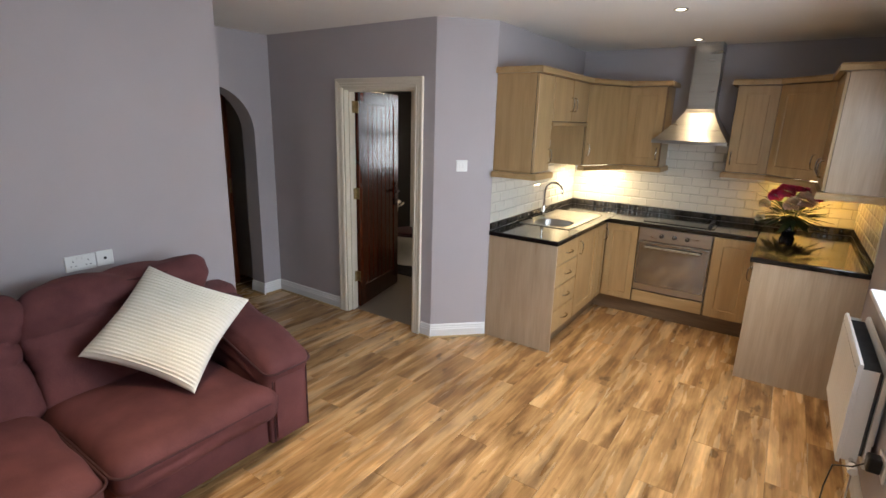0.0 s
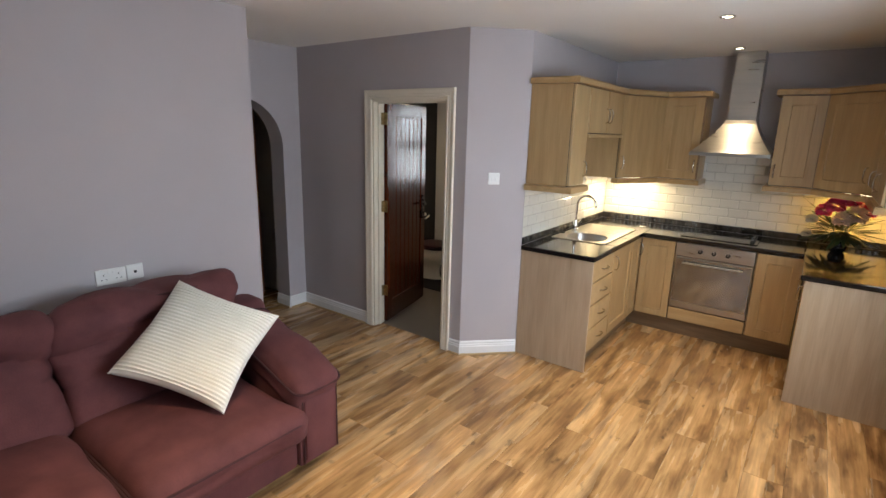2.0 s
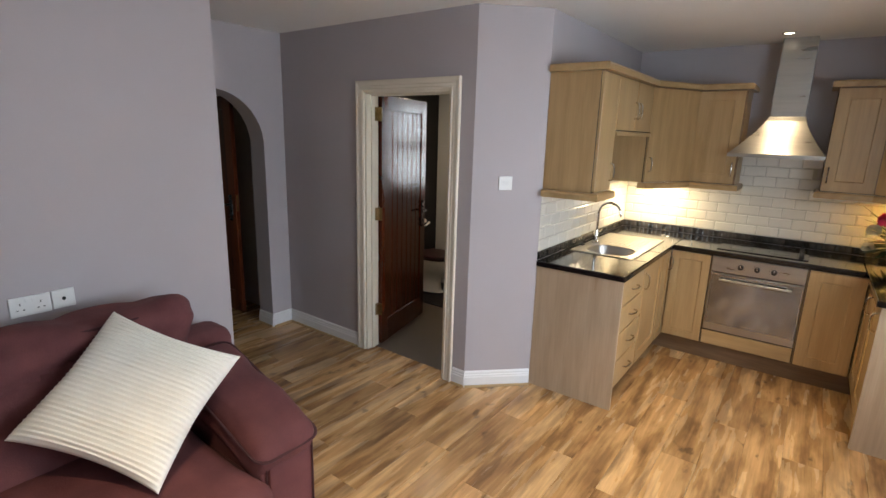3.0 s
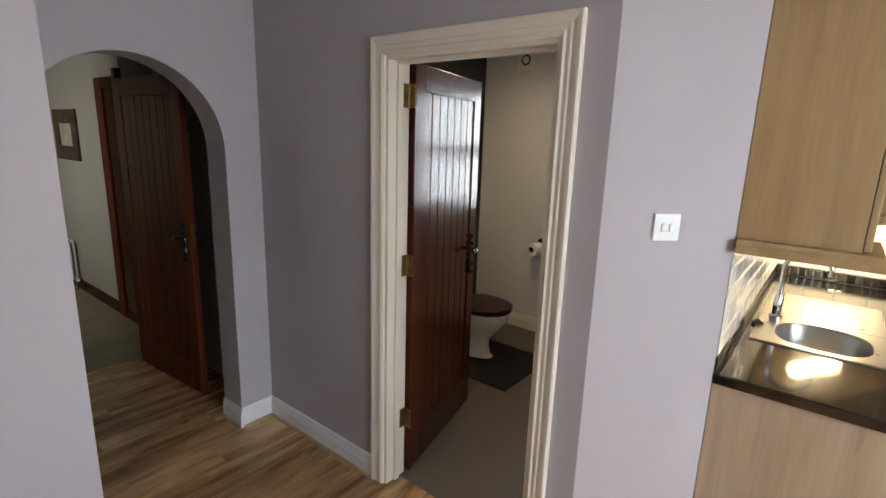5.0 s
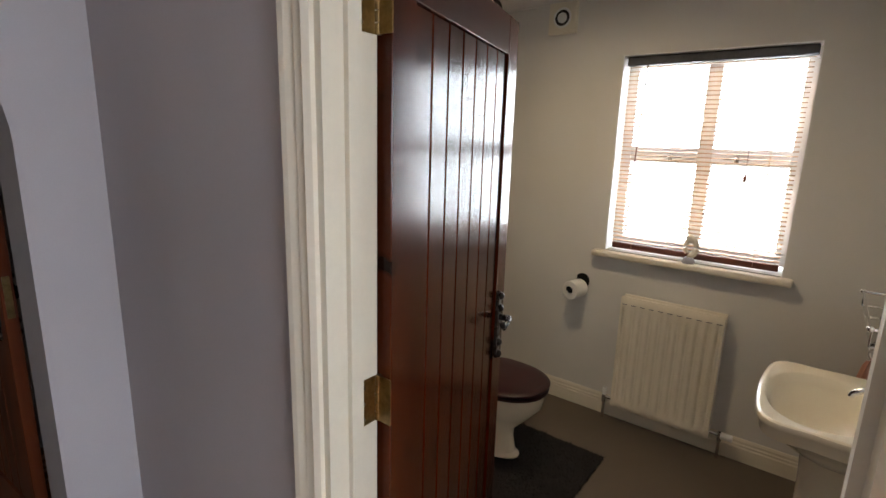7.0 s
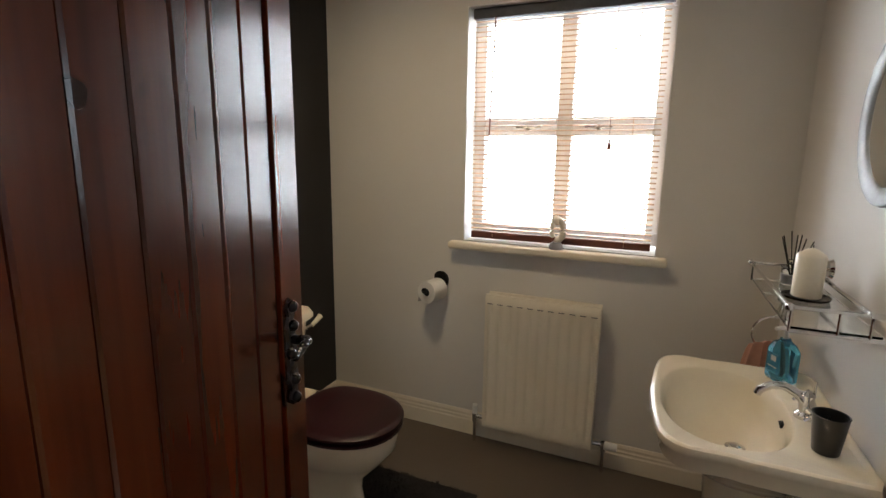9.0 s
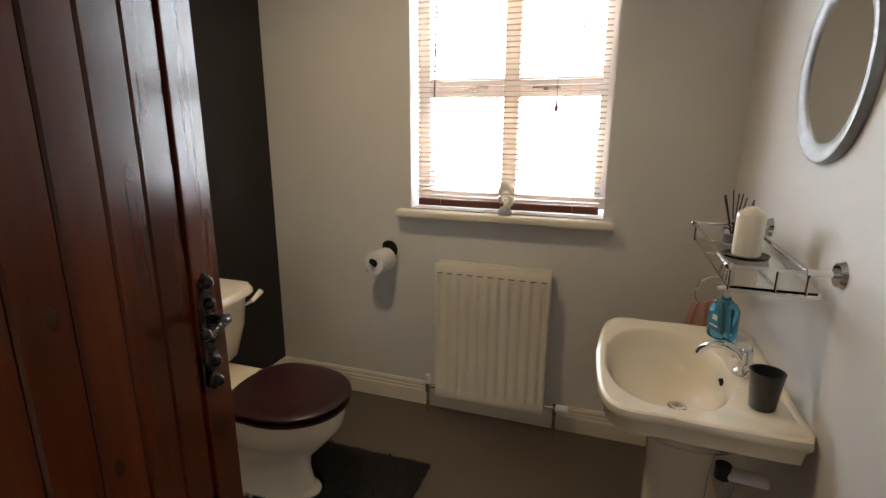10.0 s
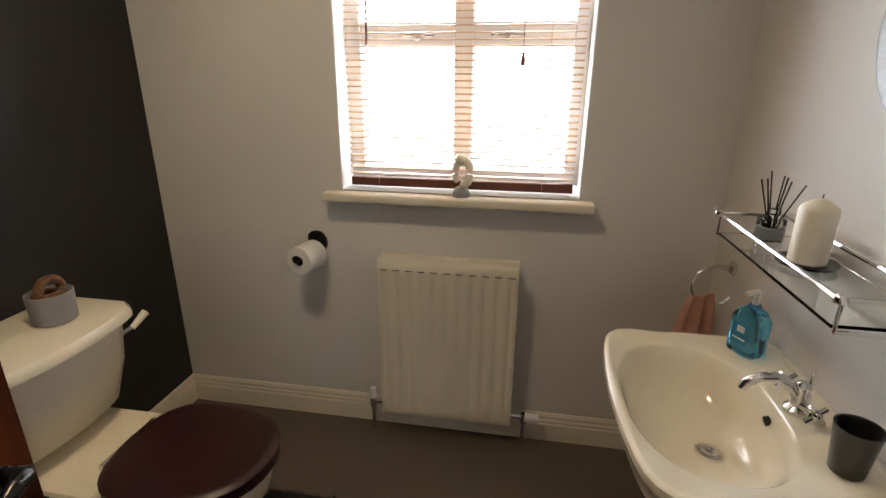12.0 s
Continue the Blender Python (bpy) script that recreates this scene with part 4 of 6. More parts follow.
# worktop, built round the sink's cut-out
T0 = 0.867
SX0, SX1, SYA, SYB = -1.598, -1.155, 5.11, 5.975
wk = thing("worktop", "glossy black laminate worktop in a U round the kitchen", "worktop", pose(0, 0, 0))
part("west_run", box(B(XK + 0.001, KF + 0.03, 4.645, 5.13, T0, ZT, 0.006), XK + 0.001, -1.535, 5.13, 5.50, T0, ZT), M_stone, wk)
part("west_run_front", B(-1.19, KF + 0.03, 5.131, 5.50, T0, ZT, 0.006), M_stone, wk)
part("corner_run", B(XK + 0.001, KF + 0.03, 5.501, YN - 0.001, T0, ZT, 0.006), M_stone, wk)
part("north_run", B(KF + 0.031, KE - 0.026, KN - 0.03, YN - 0.001, T0, ZT, 0.006), M_stone, wk)
part("east_run", B(KE - 0.025, XE - 0.001, 5.135, YN - 0.001, T0, ZT, 0.006), M_stone, wk)

# sink with an oval bowl and a drainer
sk = thing("kitchen_sink", "stainless steel inset sink with a bowl and drainer", "sink", pose(0, 0, ZT))
bm = bmesh.new()
cx, cy, ra, rb, N = -1.365, 5.305, 0.165, 0.165, 32
out = []
for k in range(N):
    a = 2 * math.pi * k / N
    c_, s_ = math.cos(a), math.sin(a)
    e = max(abs(c_), abs(s_))
    ex = SX0 if c_ < 0 else SX1
    ux = (ex - cx) if abs(c_) >= 0 else 0
    out.append((cx + (abs(ux) * c_ / e), cy + (0.195 * s_ / e), 0.004))
rings = [out]
for s, z in ((1.0, 0.005), (0.97, -0.004), (0.93, -0.08), (0.80, -0.135), (0.15, -0.145)):
    rings.append([(cx + ra * s * (abs(math.cos(t)) ** 0.75) * (1 if math.cos(t) > 0 else -1), cy + rb * s * (abs(math.sin(t)) ** 0.75) * (1 if math.sin(t) > 0 else -1), z) for t in [2 * math.pi * k / N for k in range(N)]])
loft(bm, rings, cap=False)
bm.faces.new([v for v in bm.verts][-N:])
part("bowl", bm, M_steel, sk, "polished oval bowl", True)
bm = B(SX0, SX1, 5.50, SYB, 0.0, 0.005, 0.002, 1)
for i in range(9):
    x = SX0 + 0.07 + i * 0.037
    part("drainer_rib", B(x - 0.006, x + 0.006, 5.56, SYB - 0.04, 0.0052, 0.008, 0.001, 1), M_steel, sk)
part("drainer", bm, M_steel, sk, "ribbed drainer")
part("rim", box(box(box(B(SX0 - 0.004, SX1 + 0.004, SYA - 0.004, SYA, 0, 0.006), SX0 - 0.004, SX1 + 0.004, SYB, SYB + 0.004, 0, 0.006), SX0 - 0.004, SX0, SYA, SYB, 0, 0.006), SX1, SX1 + 0.004, SYA, SYB, 0, 0.006), M_steel, sk)
tp = thing("kitchen_tap", "chrome swan-neck kitchen mixer tap", "tap", pose(-1.545, 5.475, ZT + 0.005))
part("body", lathe(bmesh.new(), [(0.027, 0), (0.027, 0.012), (0.019, 0.018), (0.019, 0.10), (0.014, 0.11)], 18), M_chrome, tp, "", True)
part("spout", tube(bmesh.new(), [(0, 0, 0.10), (0, 0, 0.24)] + arc((0.085, 0, 0.24), 0.085, 180, -8, 12, "y"), 0.0105, 12), M_chrome, tp, "", True)
part("lever", tube(bmesh.new(), [(0, 0.015, 0.075), (0.01, 0.06, 0.09), (0.01, 0.085, 0.095)], 0.007, 8), M_chrome, tp, "", True)
ob = thing("sink_plug", "black rubber sink plug on a chain", "plug", pose(-1.60, 5.33, ZT))
part("plug", lathe(bmesh.new(), [(0.022, 0.0), (0.024, 0.012), (0.015, 0.014), (0.006, 0.024)], 16), M_black, ob, "", True)

# hob, hood
hb = thing("ceramic_hob", "black glass electric hob set in the worktop", "hob", pose(-0.76, 5.965, ZT))
part("glass", B(0, 0.58, 0, 0.49, 0.0005, 0.006, 0.002, 1), M_blackglass, hb)
for x, y, r in ((0.15, 0.14, 0.085), (0.40, 0.14, 0.07), (0.15, 0.36, 0.07), (0.40, 0.36, 0.085)):
    part("zone_ring", tube(bmesh.new(), arc((x, y, 0.006), r, 0, 350, 28), 0.0009, 4, True), M_slate, hb)
for y in (0.10, 0.18, 0.26, 0.34):
    part("knob", lathe(bmesh.new(), [(0.017, 0.006), (0.016, 0.02), (0.012, 0.024)], 14, 0.535, y), M_black, hb, "black control knob", True)
hd = thing("extractor_hood", "stainless steel chimney extractor hood", "extractor hood", pose(-0.50, YN - 0.001, 0))
rect = lambda w, d0, d1, z, dx=0.0: [(dx - w / 2, -d1, z), (dx + w / 2, -d1, z), (dx + w / 2, -d0, z), (dx - w / 2, -d0, z)]
part("lip", loft(bmesh.new(), [rect(0.60, 0, 0.47, 1.608), rect(0.60, 0, 0.47, 1.635)]), M_steel, hd)
prof = []
for i in range(9):
    k = i / 8
    e = (1 - k) ** 1.3
    prof.append(rect(0.225 + (0.595 - 0.225) * e, 0, 0.215 + (0.465 - 0.215) * e, 1.6355 + 0.275 * k, 0.025 * k))
part("canopy", loft(bmesh.new(), prof), M_steel, hd, "curved brushed steel canopy")
part("flue", loft(bmesh.new(), [rect(0.22, 0, 0.21, 1.905, 0.025), rect(0.22, 0, 0.21, 2.25, 0.025)]), M_steel, hd, "brushed steel chimney")
part("upper_flue", loft(bmesh.new(), [rect(0.212, 0, 0.206, 2.2505, 0.025), rect(0.212, 0, 0.206, H - 0.001, 0.025)]), M_steel, hd)
for x in (-0.22, 0.14):
    part("hood_lens", B(x, x + 0.08, -0.40, -0.36, 1.605, 1.6085), M_plastic, hd)

# wall units
U0, U1 = 1.385, 2.102


def rail(name, parent, pts, z0, z1, out, mat=None, label=""):
    """A cornice or pelmet strip along a line of plan points, standing out from the fronts."""
    bm = bmesh.new()
    prof = [(0.0, z0), (out, z0), (out, z0 + (z1 - z0) * 0.7), (out - 0.008, z1), (-0.015, z1), (-0.015, z0)]
    P = [Vector((x, y)) for x, y in pts]
    rings = []
    for i, p in enumerate(P):
        a = (P[i] - P[i - 1]).normalized() if i else (P[1] - P[0]).normalized()
        b = (P[i + 1] - P[i]).normalized() if i < len(P) - 1 else a
        na, nb = Vector((a.y, -a.x)), Vector((b.y, -b.x))
        nrm = (na + nb) / max(0.3, 1 + na.dot(nb))
        rings.append([bm.verts.new((p.x + nrm.x * o, p.y + nrm.y * o, z)) for o, z in prof])
    for p, q in zip(rings, rings[1:]):
        for k in range(len(prof)):
            j = (k + 1) % len(prof)
            bm.faces.new((p[k], p[j], q[j], q[k]))
    bm.faces.new(rings[0])
    bm.faces.new(rings[-1])
    return part(name, bm, mat or M_beech_h, parent, label)


UX = -1.325                   # carcass front of the west wall units
CX, CY = -1.075, 6.195        # where the diagonal meets the north units
u = thing("tall_end_wall_unit", "pale oak wall unit with a plain end panel and narrow door", "kitchen unit", pose(0, 0, 0))
part("body", B(XK + 0.002, UX - 0.001, 4.66, 4.945, U0, U1, 0.001, 1), M_beech, u)
shaker(u, pose(UX, 4.66, U0, 0, 0, 90), 0.285, U1 - U0, (0.25, 0.12, True), plain=True)
u = thing("bridging_wall_unit", "pale oak two-door wall unit over an open niche", "kitchen unit", pose(0, 0, 0))
part("body", B(XK + 0.002, UX - 0.001, 4.947, 5.748, 1.765, U1), M_beech, u)
for y, hx in ((4.947, 0.365), (5.349, 0.035)):
    shaker(u, pose(UX, y, 1.765, 0, 0, 90), 0.40, U1 - 1.765, (hx, 0.14, True), plain=True)
rail("niche_rail", u, [(UX + 0.018, 4.949), (UX + 0.018, 5.746)], 1.735, 1.763, 0.012)
u = thing("corner_wall_unit", "pale oak diagonal corner wall unit", "kitchen unit", pose(0, 0, 0))
part("body", prism(bmesh.new(), [(XK + 0.002, 5.75), (UX, 5.75), (CX, CY), (CX, YN - 0.002), (XK + 0.002, YN - 0.002)], U0, U1), M_beech, u)
dv = Vector((CX - UX, CY - 5.75))
shaker(u, pose(UX, 5.75, U0, 0, 0, math.degrees(math.atan2(dv.y, dv.x))), dv.length, U1 - U0, (0.035, 0.14, True), plain=True, edging=True)
u = thing("north_wall_unit", "pale oak wall unit with a panelled door beside the hood", "kitchen unit", pose(0, 0, 0))
part("body", B(CX + 0.002, -0.74, CY + 0.001, YN - 0.002, U0, U1, 0.001, 1), M_beech, u)
shaker(u, pose(CX + 0.002, CY, U0), -0.74 - CX - 0.002, U1 - U0, (0.30, 0.12, True), edging=True)
for nm, z0, z1 in (("cornice", U1 + 0.001, U1 + 0.045), ("pelmet", U0 - 0.045, U0 - 0.001)):
    u = thing("wall_unit_" + nm, "pale oak " + nm + " moulding along the wall units", nm, pose(0, 0, 0))
    line = [(XK + 0.01, 4.659), (UX + 0.02, 4.659), (UX + 0.02, 5.742), (CX + 0.004, CY - 0.022), (-0.739, CY - 0.022), (-0.739, YN - 0.003)]
    if nm == "pelmet":
        rail("west_rail", u, [(XK + 0.01, 4.659), (UX + 0.02, 4.659), (UX + 0.02, 4.947)], z0, z1, 0.040)
        rail("corner_rail", u, [(XK + 0.3, 5.752), (UX + 0.02, 5.752), (CX + 0.004, CY - 0.022), (-0.739, CY - 0.022), (-0.739, YN - 0.003)], z0, z1, 0.028)
    else:
        rail("west_rail", u, line, z0, z1, 0.038)
        part("top_board", prism(bmesh.new(), [(XK + 0.002, 4.66), (UX + 0.02, 4.66), (UX + 0.02, 5.742), (CX, CY - 0.02), (-0.741, CY - 0.02), (-0.741, YN - 0.002), (XK + 0.002, YN - 0.002)], z0, z0 + 0.012), M_beech_h, u)
    if nm == "cornice":
        rail("shadow_line", u, [(UX + 0.02, 4.662), (UX + 0.02, 5.742), (CX + 0.004, CY - 0.022), (-0.741, CY - 0.022)], U1 - 0.007, U1, 0.006, M_plinth, "dark line under the cornice")
        rail("shadow_line", u, [(-0.199, CY - 0.022), (0.115, CY - 0.022), (0.445, 5.83), (0.445, 5.112)], U1 - 0.007, U1, 0.006, M_plinth, "dark line under the cornice")
    RX = 0.465
    rail("east_rail", u, [(-0.201, YN - 0.003), (-0.201, CY - 0.022), (0.115, CY - 0.022), (RX - 0.02, 5.83), (RX - 0.02, 5.109), (XE - 0.01, 5.109)], z0, z1, 0.028 if nm == "pelmet" else 0.038)
u = thing("east_wall_unit", "pale oak wall unit with a panelled door beside the hood", "kitchen unit", pose(0, 0, 0))
part("body", B(-0.20, 0.113, CY + 0.001, YN - 0.002, U0, U1, 0.001, 1), M_beech, u)
shaker(u, pose(-0.20, CY, U0), 0.313, U1 - U0, (0.03, 0.12, True), edging=True)
u = thing("east_corner_wall_unit", "pale oak diagonal corner wall unit", "kitchen unit", pose(0, 0, 0))
part("body", prism(bmesh.new(), [(0.115, CY), (RX, 5.84), (XE - 0.002, 5.84), (XE - 0.002, YN - 0.002), (0.115, YN - 0.002)], U0, U1), M_beech, u)
dv = Vector((RX - 0.115, 5.84 - CY))
shaker(u, pose(0.115, CY, U0, 0, 0, math.degrees(math.atan2(dv.y, dv.x))), dv.length, U1 - U0, (dv.length - 0.07, 0.14, True))
u = thing("east_end_wall_unit", "pale oak wall unit with a plain end panel by the window", "kitchen unit", pose(0, 0, 0))
part("body", B(RX, XE - 0.002, 5.116, 5.838, U0, U1, 0.001, 1), M_beech, u)
part("end_panel", B(RX, XE - 0.002, 5.11, 5.1155, U0, U1, 0.001, 1), M_panel_sheen, u)
for i in range(2):
    shaker(u, pose(RX, 5.838 - i * 0.364, U0, 0, 0, -90), 0.362, U1 - U0, (0.03, 0.12, True), plain=True)

# strip lights under the wall units
for nm, x, y, ln, turn, w in (("under_cabinet_light", -1.36, 6.22, 0.36, 55, 14), ("under_cabinet_light", 0.42, 6.24, 0.30, -45, 6.5)):
    z = U0 - 0.012
    ob = thing(nm, "slim warm strip light under the wall units, switched on", "light", pose(x, y, z, 0, 0, turn), "under-cabinet lights")
    part("housing", B(-ln / 2, ln / 2, -0.022, 0.022, -0.012, 0.0115, 0.003, 1), M_plastic, ob)
    part("diffuser", B(-ln / 2 + 0.02, ln / 2 - 0.02, -0.012, 0.012, -0.016, -0.0121, 0.001, 1), M_tube, ob, "glowing diffuser")
    area_lamp("strip_beam", pose(x, y, z - 0.02, 0, 0, turn), ln, 0.04, w, (1.0, 0.78, 0.45) if w > 10 else (1.0, 0.56, 0.10))

# flowers in a vase
vs = thing("flower_vase", "dark glass vase of red and pink silk flowers on the worktop", "flowers", pose(0.34, 6.17, ZT) @ Matrix.Scale(1.16, 4))
part("vase", lathe(bmesh.new(), [(0.035, 0.0), (0.045, 0.015), (0.05, 0.04), (0.04, 0.065), (0.042, 0.07), (0.038, 0.07), (0.034, 0.06)], 18), M_blackglass, vs, "", True)
rng = random.Random(5)


def petal_ball(bm, c, r, n=90):
    """A bloom of many curled petals."""
    for i in range(n):
        th, ph = i * 2.39996, math.acos(1 - 1.55 * (i + 0.5) / n)
        d = Vector((math.sin(ph) * math.cos(th), math.sin(ph) * math.sin(th), math.cos(ph)))
        a = d.cross(Vector((0.3, 0.2, 1))).normalized()
        b = d.cross(a)
        o = Vector(c)
        w = r * 0.36
        p0, p1, p2, p3 = o + d * r * 0.35, o + d * r * 0.85 + a * w, o + d * r * 1.08 + b * w * 0.5, o + d * r * 0.85 - a * w
        bm.faces.new([bm.verts.new(p) for p in (p0, p1, p2, p3)])


blooms = [(-0.05, -0.02, 0.36, 0.055, M_red), (0.02, 0.0, 0.40, 0.05, M_red), (-0.10, 0.02, 0.32, 0.045, M_red), (0.05, -0.05, 0.31, 0.06, M_pink), (-0.01, -0.07, 0.28, 0.05, M_pink), (0.10, -0.02, 0.34, 0.045, M_red), (-0.15, -0.02, 0.26, 0.035, M_cream), (-0.16, -0.03, 0.16, 0.03, M_cream), (0.06, 0.05, 0.37, 0.045, M_pink)]
for x, y, z, r, mt in [(1.15 * a, b - 0.04, c - 0.045, 1.12 * d, e) for a, b, c, d, e in blooms]:
    bm = bmesh.new()
    petal_ball(bm, (x, y, z), r)
    st = part("bloom", bm, mt, vs)
    part("stem", tube(bmesh.new(), [(0.0, 0.0, 0.06), (x * 0.5, y * 0.5, 0.06 + (z - 0.06) * 0.55), (x, y, z)], 0.0025, 5), M_leaf, vs)
for i in range(210):
    a, el = rng.uniform(0, 2 * math.pi), rng.uniform(-0.40, 0.75)
    L = rng.uniform(0.10, 0.27)
    d = Vector((math.cos(a) * math.cos(el), math.sin(a) * math.cos(el) * 0.7, math.sin(el)))
    side = d.cross(Vector((0, 0, 1))).normalized() * rng.uniform(0.009, 0.019)
    o = Vector((0, -0.03, 0.14))
    bm = bmesh.new()
    v = [bm.verts.new(o + d * L * k + side * s + Vector((0, 0, -0.03 * k * k))) for k, s in ((0.35, 0), (0.6, 1), (0.85, 0.7), (1.0, 0), (0.85, -0.7), (0.6, -1))]
    bm.faces.new(v)
    part("leaf", bm, M_leaf if i % 3 else M_leaf2, vs)
for i in range(7):
    a = rng.uniform(-0.6, 0.7) + (0 if i % 2 else math.pi)
    bm = tube(bmesh.new(), [(0, 0, 0.14), (0.10 * math.cos(a), 0.03 * math.sin(a), 0.24), (0.24 * math.cos(a), 0.05 * math.sin(a), 0.27 + 0.02 * i - 0.04)], 0.0022, 5, r1=0.001)
    part("twig", bm, M_leaf2, vs)

# ---- cloakroom ----
casement("window_3", WIN[0], WIN[1], WIN[2] + 0.022, WIN[3], 0.07, pose(0, WY1 + 0.16, 0), 2, 1.565, M_white, "white framed cloakroom window of four panes")
for sx in (-0.16, 0.16):
    ob = thing("window_stay", "white metal window catch", "window catch", pose(-2.80 + sx, WY1 + 0.12, 1.56))
    part("arm", box(B(-0.06, 0.06, -0.012, 0.0, -0.006, 0.006, 0.002, 1), -0.01, 0.01, -0.018, 0.0, -0.02, 0.012, 0.002, 1), M_nickel, ob)
structure("window_sill_3", B(WIN[0] - 0.058, WIN[1] + 0.045, WY1 - 0.062, WY1 - 0.001, 0.980, 1.016, 0.010, 3), M_gloss, "cream gloss window sill", "sill", True)
structure("window_sill_inner_3", B(WIN[0] + 0.001, WIN[1] - 0.001, WY1, WY1 + 0.124, 1.000, 1.016), M_gloss, "cream gloss inner sill", "sill")
structure("window_reveal_3", box(box(B(WIN[0], WIN[0] + 0.004, WY1 + 0.001, WY1 + 0.124, 1.018, WIN[3]), WIN[1] - 0.004, WIN[1], WY1 + 0.001, WY1 + 0.124, 1.018, WIN[3]), WIN[0] + 0.004, WIN[1] - 0.004, WY1 + 0.001, WY1 + 0.124, WIN[3] - 0.004, WIN[3]), M_white, "white painted window reveal", "reveal")

bl = thing("venetian_blind", "honey-coloured wooden venetian blind with open slats", "blind", pose((WIN[0] + WIN[1]) / 2, WY1 + 0.055, 0))
bw = (WIN[1] - WIN[0]) / 2 - 0.025
part("head_rail", B(-bw - 0.01, bw + 0.01, -0.022, 0.022, WIN[3] - 0.05, WIN[3] - 0.006, 0.003, 1), M_slate, bl, "dark grey head rail")
part("bottom_rail", B(-bw, bw, -0.014, 0.014, 1.028, 1.060, 0.004), M_rail, bl, "dark mahogany bottom rail")
slat_bm = bmesh.new()
cs = [(-0.0125, -0.0012), (-0.006, 0.0006), (0.0, 0.0012), (0.006, 0.0006), (0.0125, -0.0012)]
lo = [[slat_bm.verts.new((x, y, z)) for y, z in cs] for x in (-bw, bw)]
hi = [[slat_bm.verts.new((x, y, z + 0.0022)) for y, z in cs] for x in (-bw, bw)]
for k in range(4):
    slat_bm.faces.new((lo[0][k], lo[0][k + 1], lo[1][k + 1], lo[1][k]))
    slat_bm.faces.new((hi[0][k], hi[1][k], hi[1][k + 1], hi[0][k + 1]))
for k in (0, 4):
    slat_bm.faces.new((lo[0][k], lo[1][k], hi[1][k], hi[0][k]))
for k in (0, 1):
    slat_bm.faces.new(lo[k] + hi[k][::-1])
slat_me = mesh_of("slat", slat_bm, M_slat)
nsl = 44
for i in range(nsl):
    o = new("slat", slat_me)
    o.parent = bl
    o.matrix_basis = pose(0, 0, 1.075 + i * (WIN[3] - 0.06 - 1.075) / (nsl - 1), 6)
for x in (-bw + 0.11, bw - 0.11):
    for y in (-0.014, 0.014):
        part("ladder_cord", tube(bmesh.new(), [(x, y, 1.035), (x, y, WIN[3] - 0.05)], 0.0009, 4), M_slat, bl)
part("tilt_wand", tube(bmesh.new(), [(-bw + 0.10, -0.028, WIN[3] - 0.05), (-bw + 0.085, -0.03, 1.52)], 0.0035, 6), M_rail, bl, "thin dark tilt wand")
part("pull_cord", tube(bmesh.new(), [(bw - 0.20, -0.027, WIN[3] - 0.05), (bw - 0.20, -0.027, 1.50)], 0.0012, 4), M_rail, bl)
part("cord_acorn", lathe(bmesh.new(), [(0.003, 1.50), (0.008, 1.475), (0.009, 1.46), (0.002, 1.455)], 10, bw - 0.20, -0.027), M_rail, bl, "", True)

# small ornament on the sill
ob = thing("sill_ornament", "small white figurine on a dark base on the window sill", "ornament", pose(-2.775, WY1 - 0.02, 1.016))
part("base", lathe(bmesh.new(), [(0.030, 0.0), (0.032, 0.010), (0.027, 0.024), (0.018, 0.034)], 18), M_greypot, ob, "dark grey base", True)
bm = bmesh.new()
spine = [(0.026 * math.cos(radians(a)) + 0.004, 0.0, 0.088 + 0.046 * math.sin(radians(a))) for a in range(-110, 231, 20)]
tube(bm, spine, 0.017, 12, r1=0.011)
bmesh.ops.create_uvsphere(bm, u_segments=14, v_segments=10, radius=0.021, matrix=Matrix.Translation((-0.004, 0, 0.132)))
part("figurine", bm, M_ceramic, ob, "glossy white curved figurine", True)

panel_radiator("cloakroom_radiator", pose(-3.075, WY1, 0.105), 0.522, 0.68, "cream-white steel panel radiator under the window", 0.095, 11, mat=M_gloss)

# extractor fan
ob = thing("extractor_fan", "square white extractor fan with a round grille", "extractor fan", pose(-3.593, WY1, 2.312))
part("housing", B(-0.085, 0.085, -0.03, 0, -0.085, 0.085, 0.006), M_gloss, ob)
part("grille_ring", tube(bmesh.new(), arc((0, -0.032, 0), 0.049, 0, 348, 28, "y"), 0.006, 8, True), M_plastic, ob, "", True)
part("grille_recess", tube(bmesh.new(), [(0, -0.0301, 0), (0, -0.0315, 0)], 0.046, 28), M_dark, ob)
part("grille_disc", tube(bmesh.new(), [(0, -0.0316, 0), (0, -0.036, 0)], 0.028, 24), M_plastic, ob, "", True)

# toilet paper
ob = thing("toilet_roll_holder", "wall-mounted dark metal roll holder with a white toilet roll", "toilet roll", pose(-3.345, WY1, 0.775, 0, 0, -12))
part("rosette", tube(bmesh.new(), [(0.0, 0.004, 0.03), (0.0, -0.008, 0.03)], 0.045, 24), M_iron, ob, "dark round back plate", True)
part("bar", tube(bmesh.new(), [(0, -0.005, 0.0), (0, -0.135, 0.0)], 0.006, 8), M_iron, ob, "", True)
part("end_stop", tube(bmesh.new(), [(0, -0.135, 0.0), (0, -0.145, 0.0)], 0.014, 14), M_iron, ob, "", True)
ring = lambda r, y: [(r * math.cos(a), y, -0.012 + r * math.sin(a)) for a in [2 * math.pi * k / 28 for k in range(28)]]
part("paper_roll", loft(bmesh.new(), [ring(0.019, -0.125), ring(0.053, -0.125), ring(0.055, -0.121), ring(0.055, -0.024), ring(0.053, -0.02), ring(0.019, -0.02), ring(0.019, -0.125)], cap=False), M_paper, ob, "white toilet paper", True)
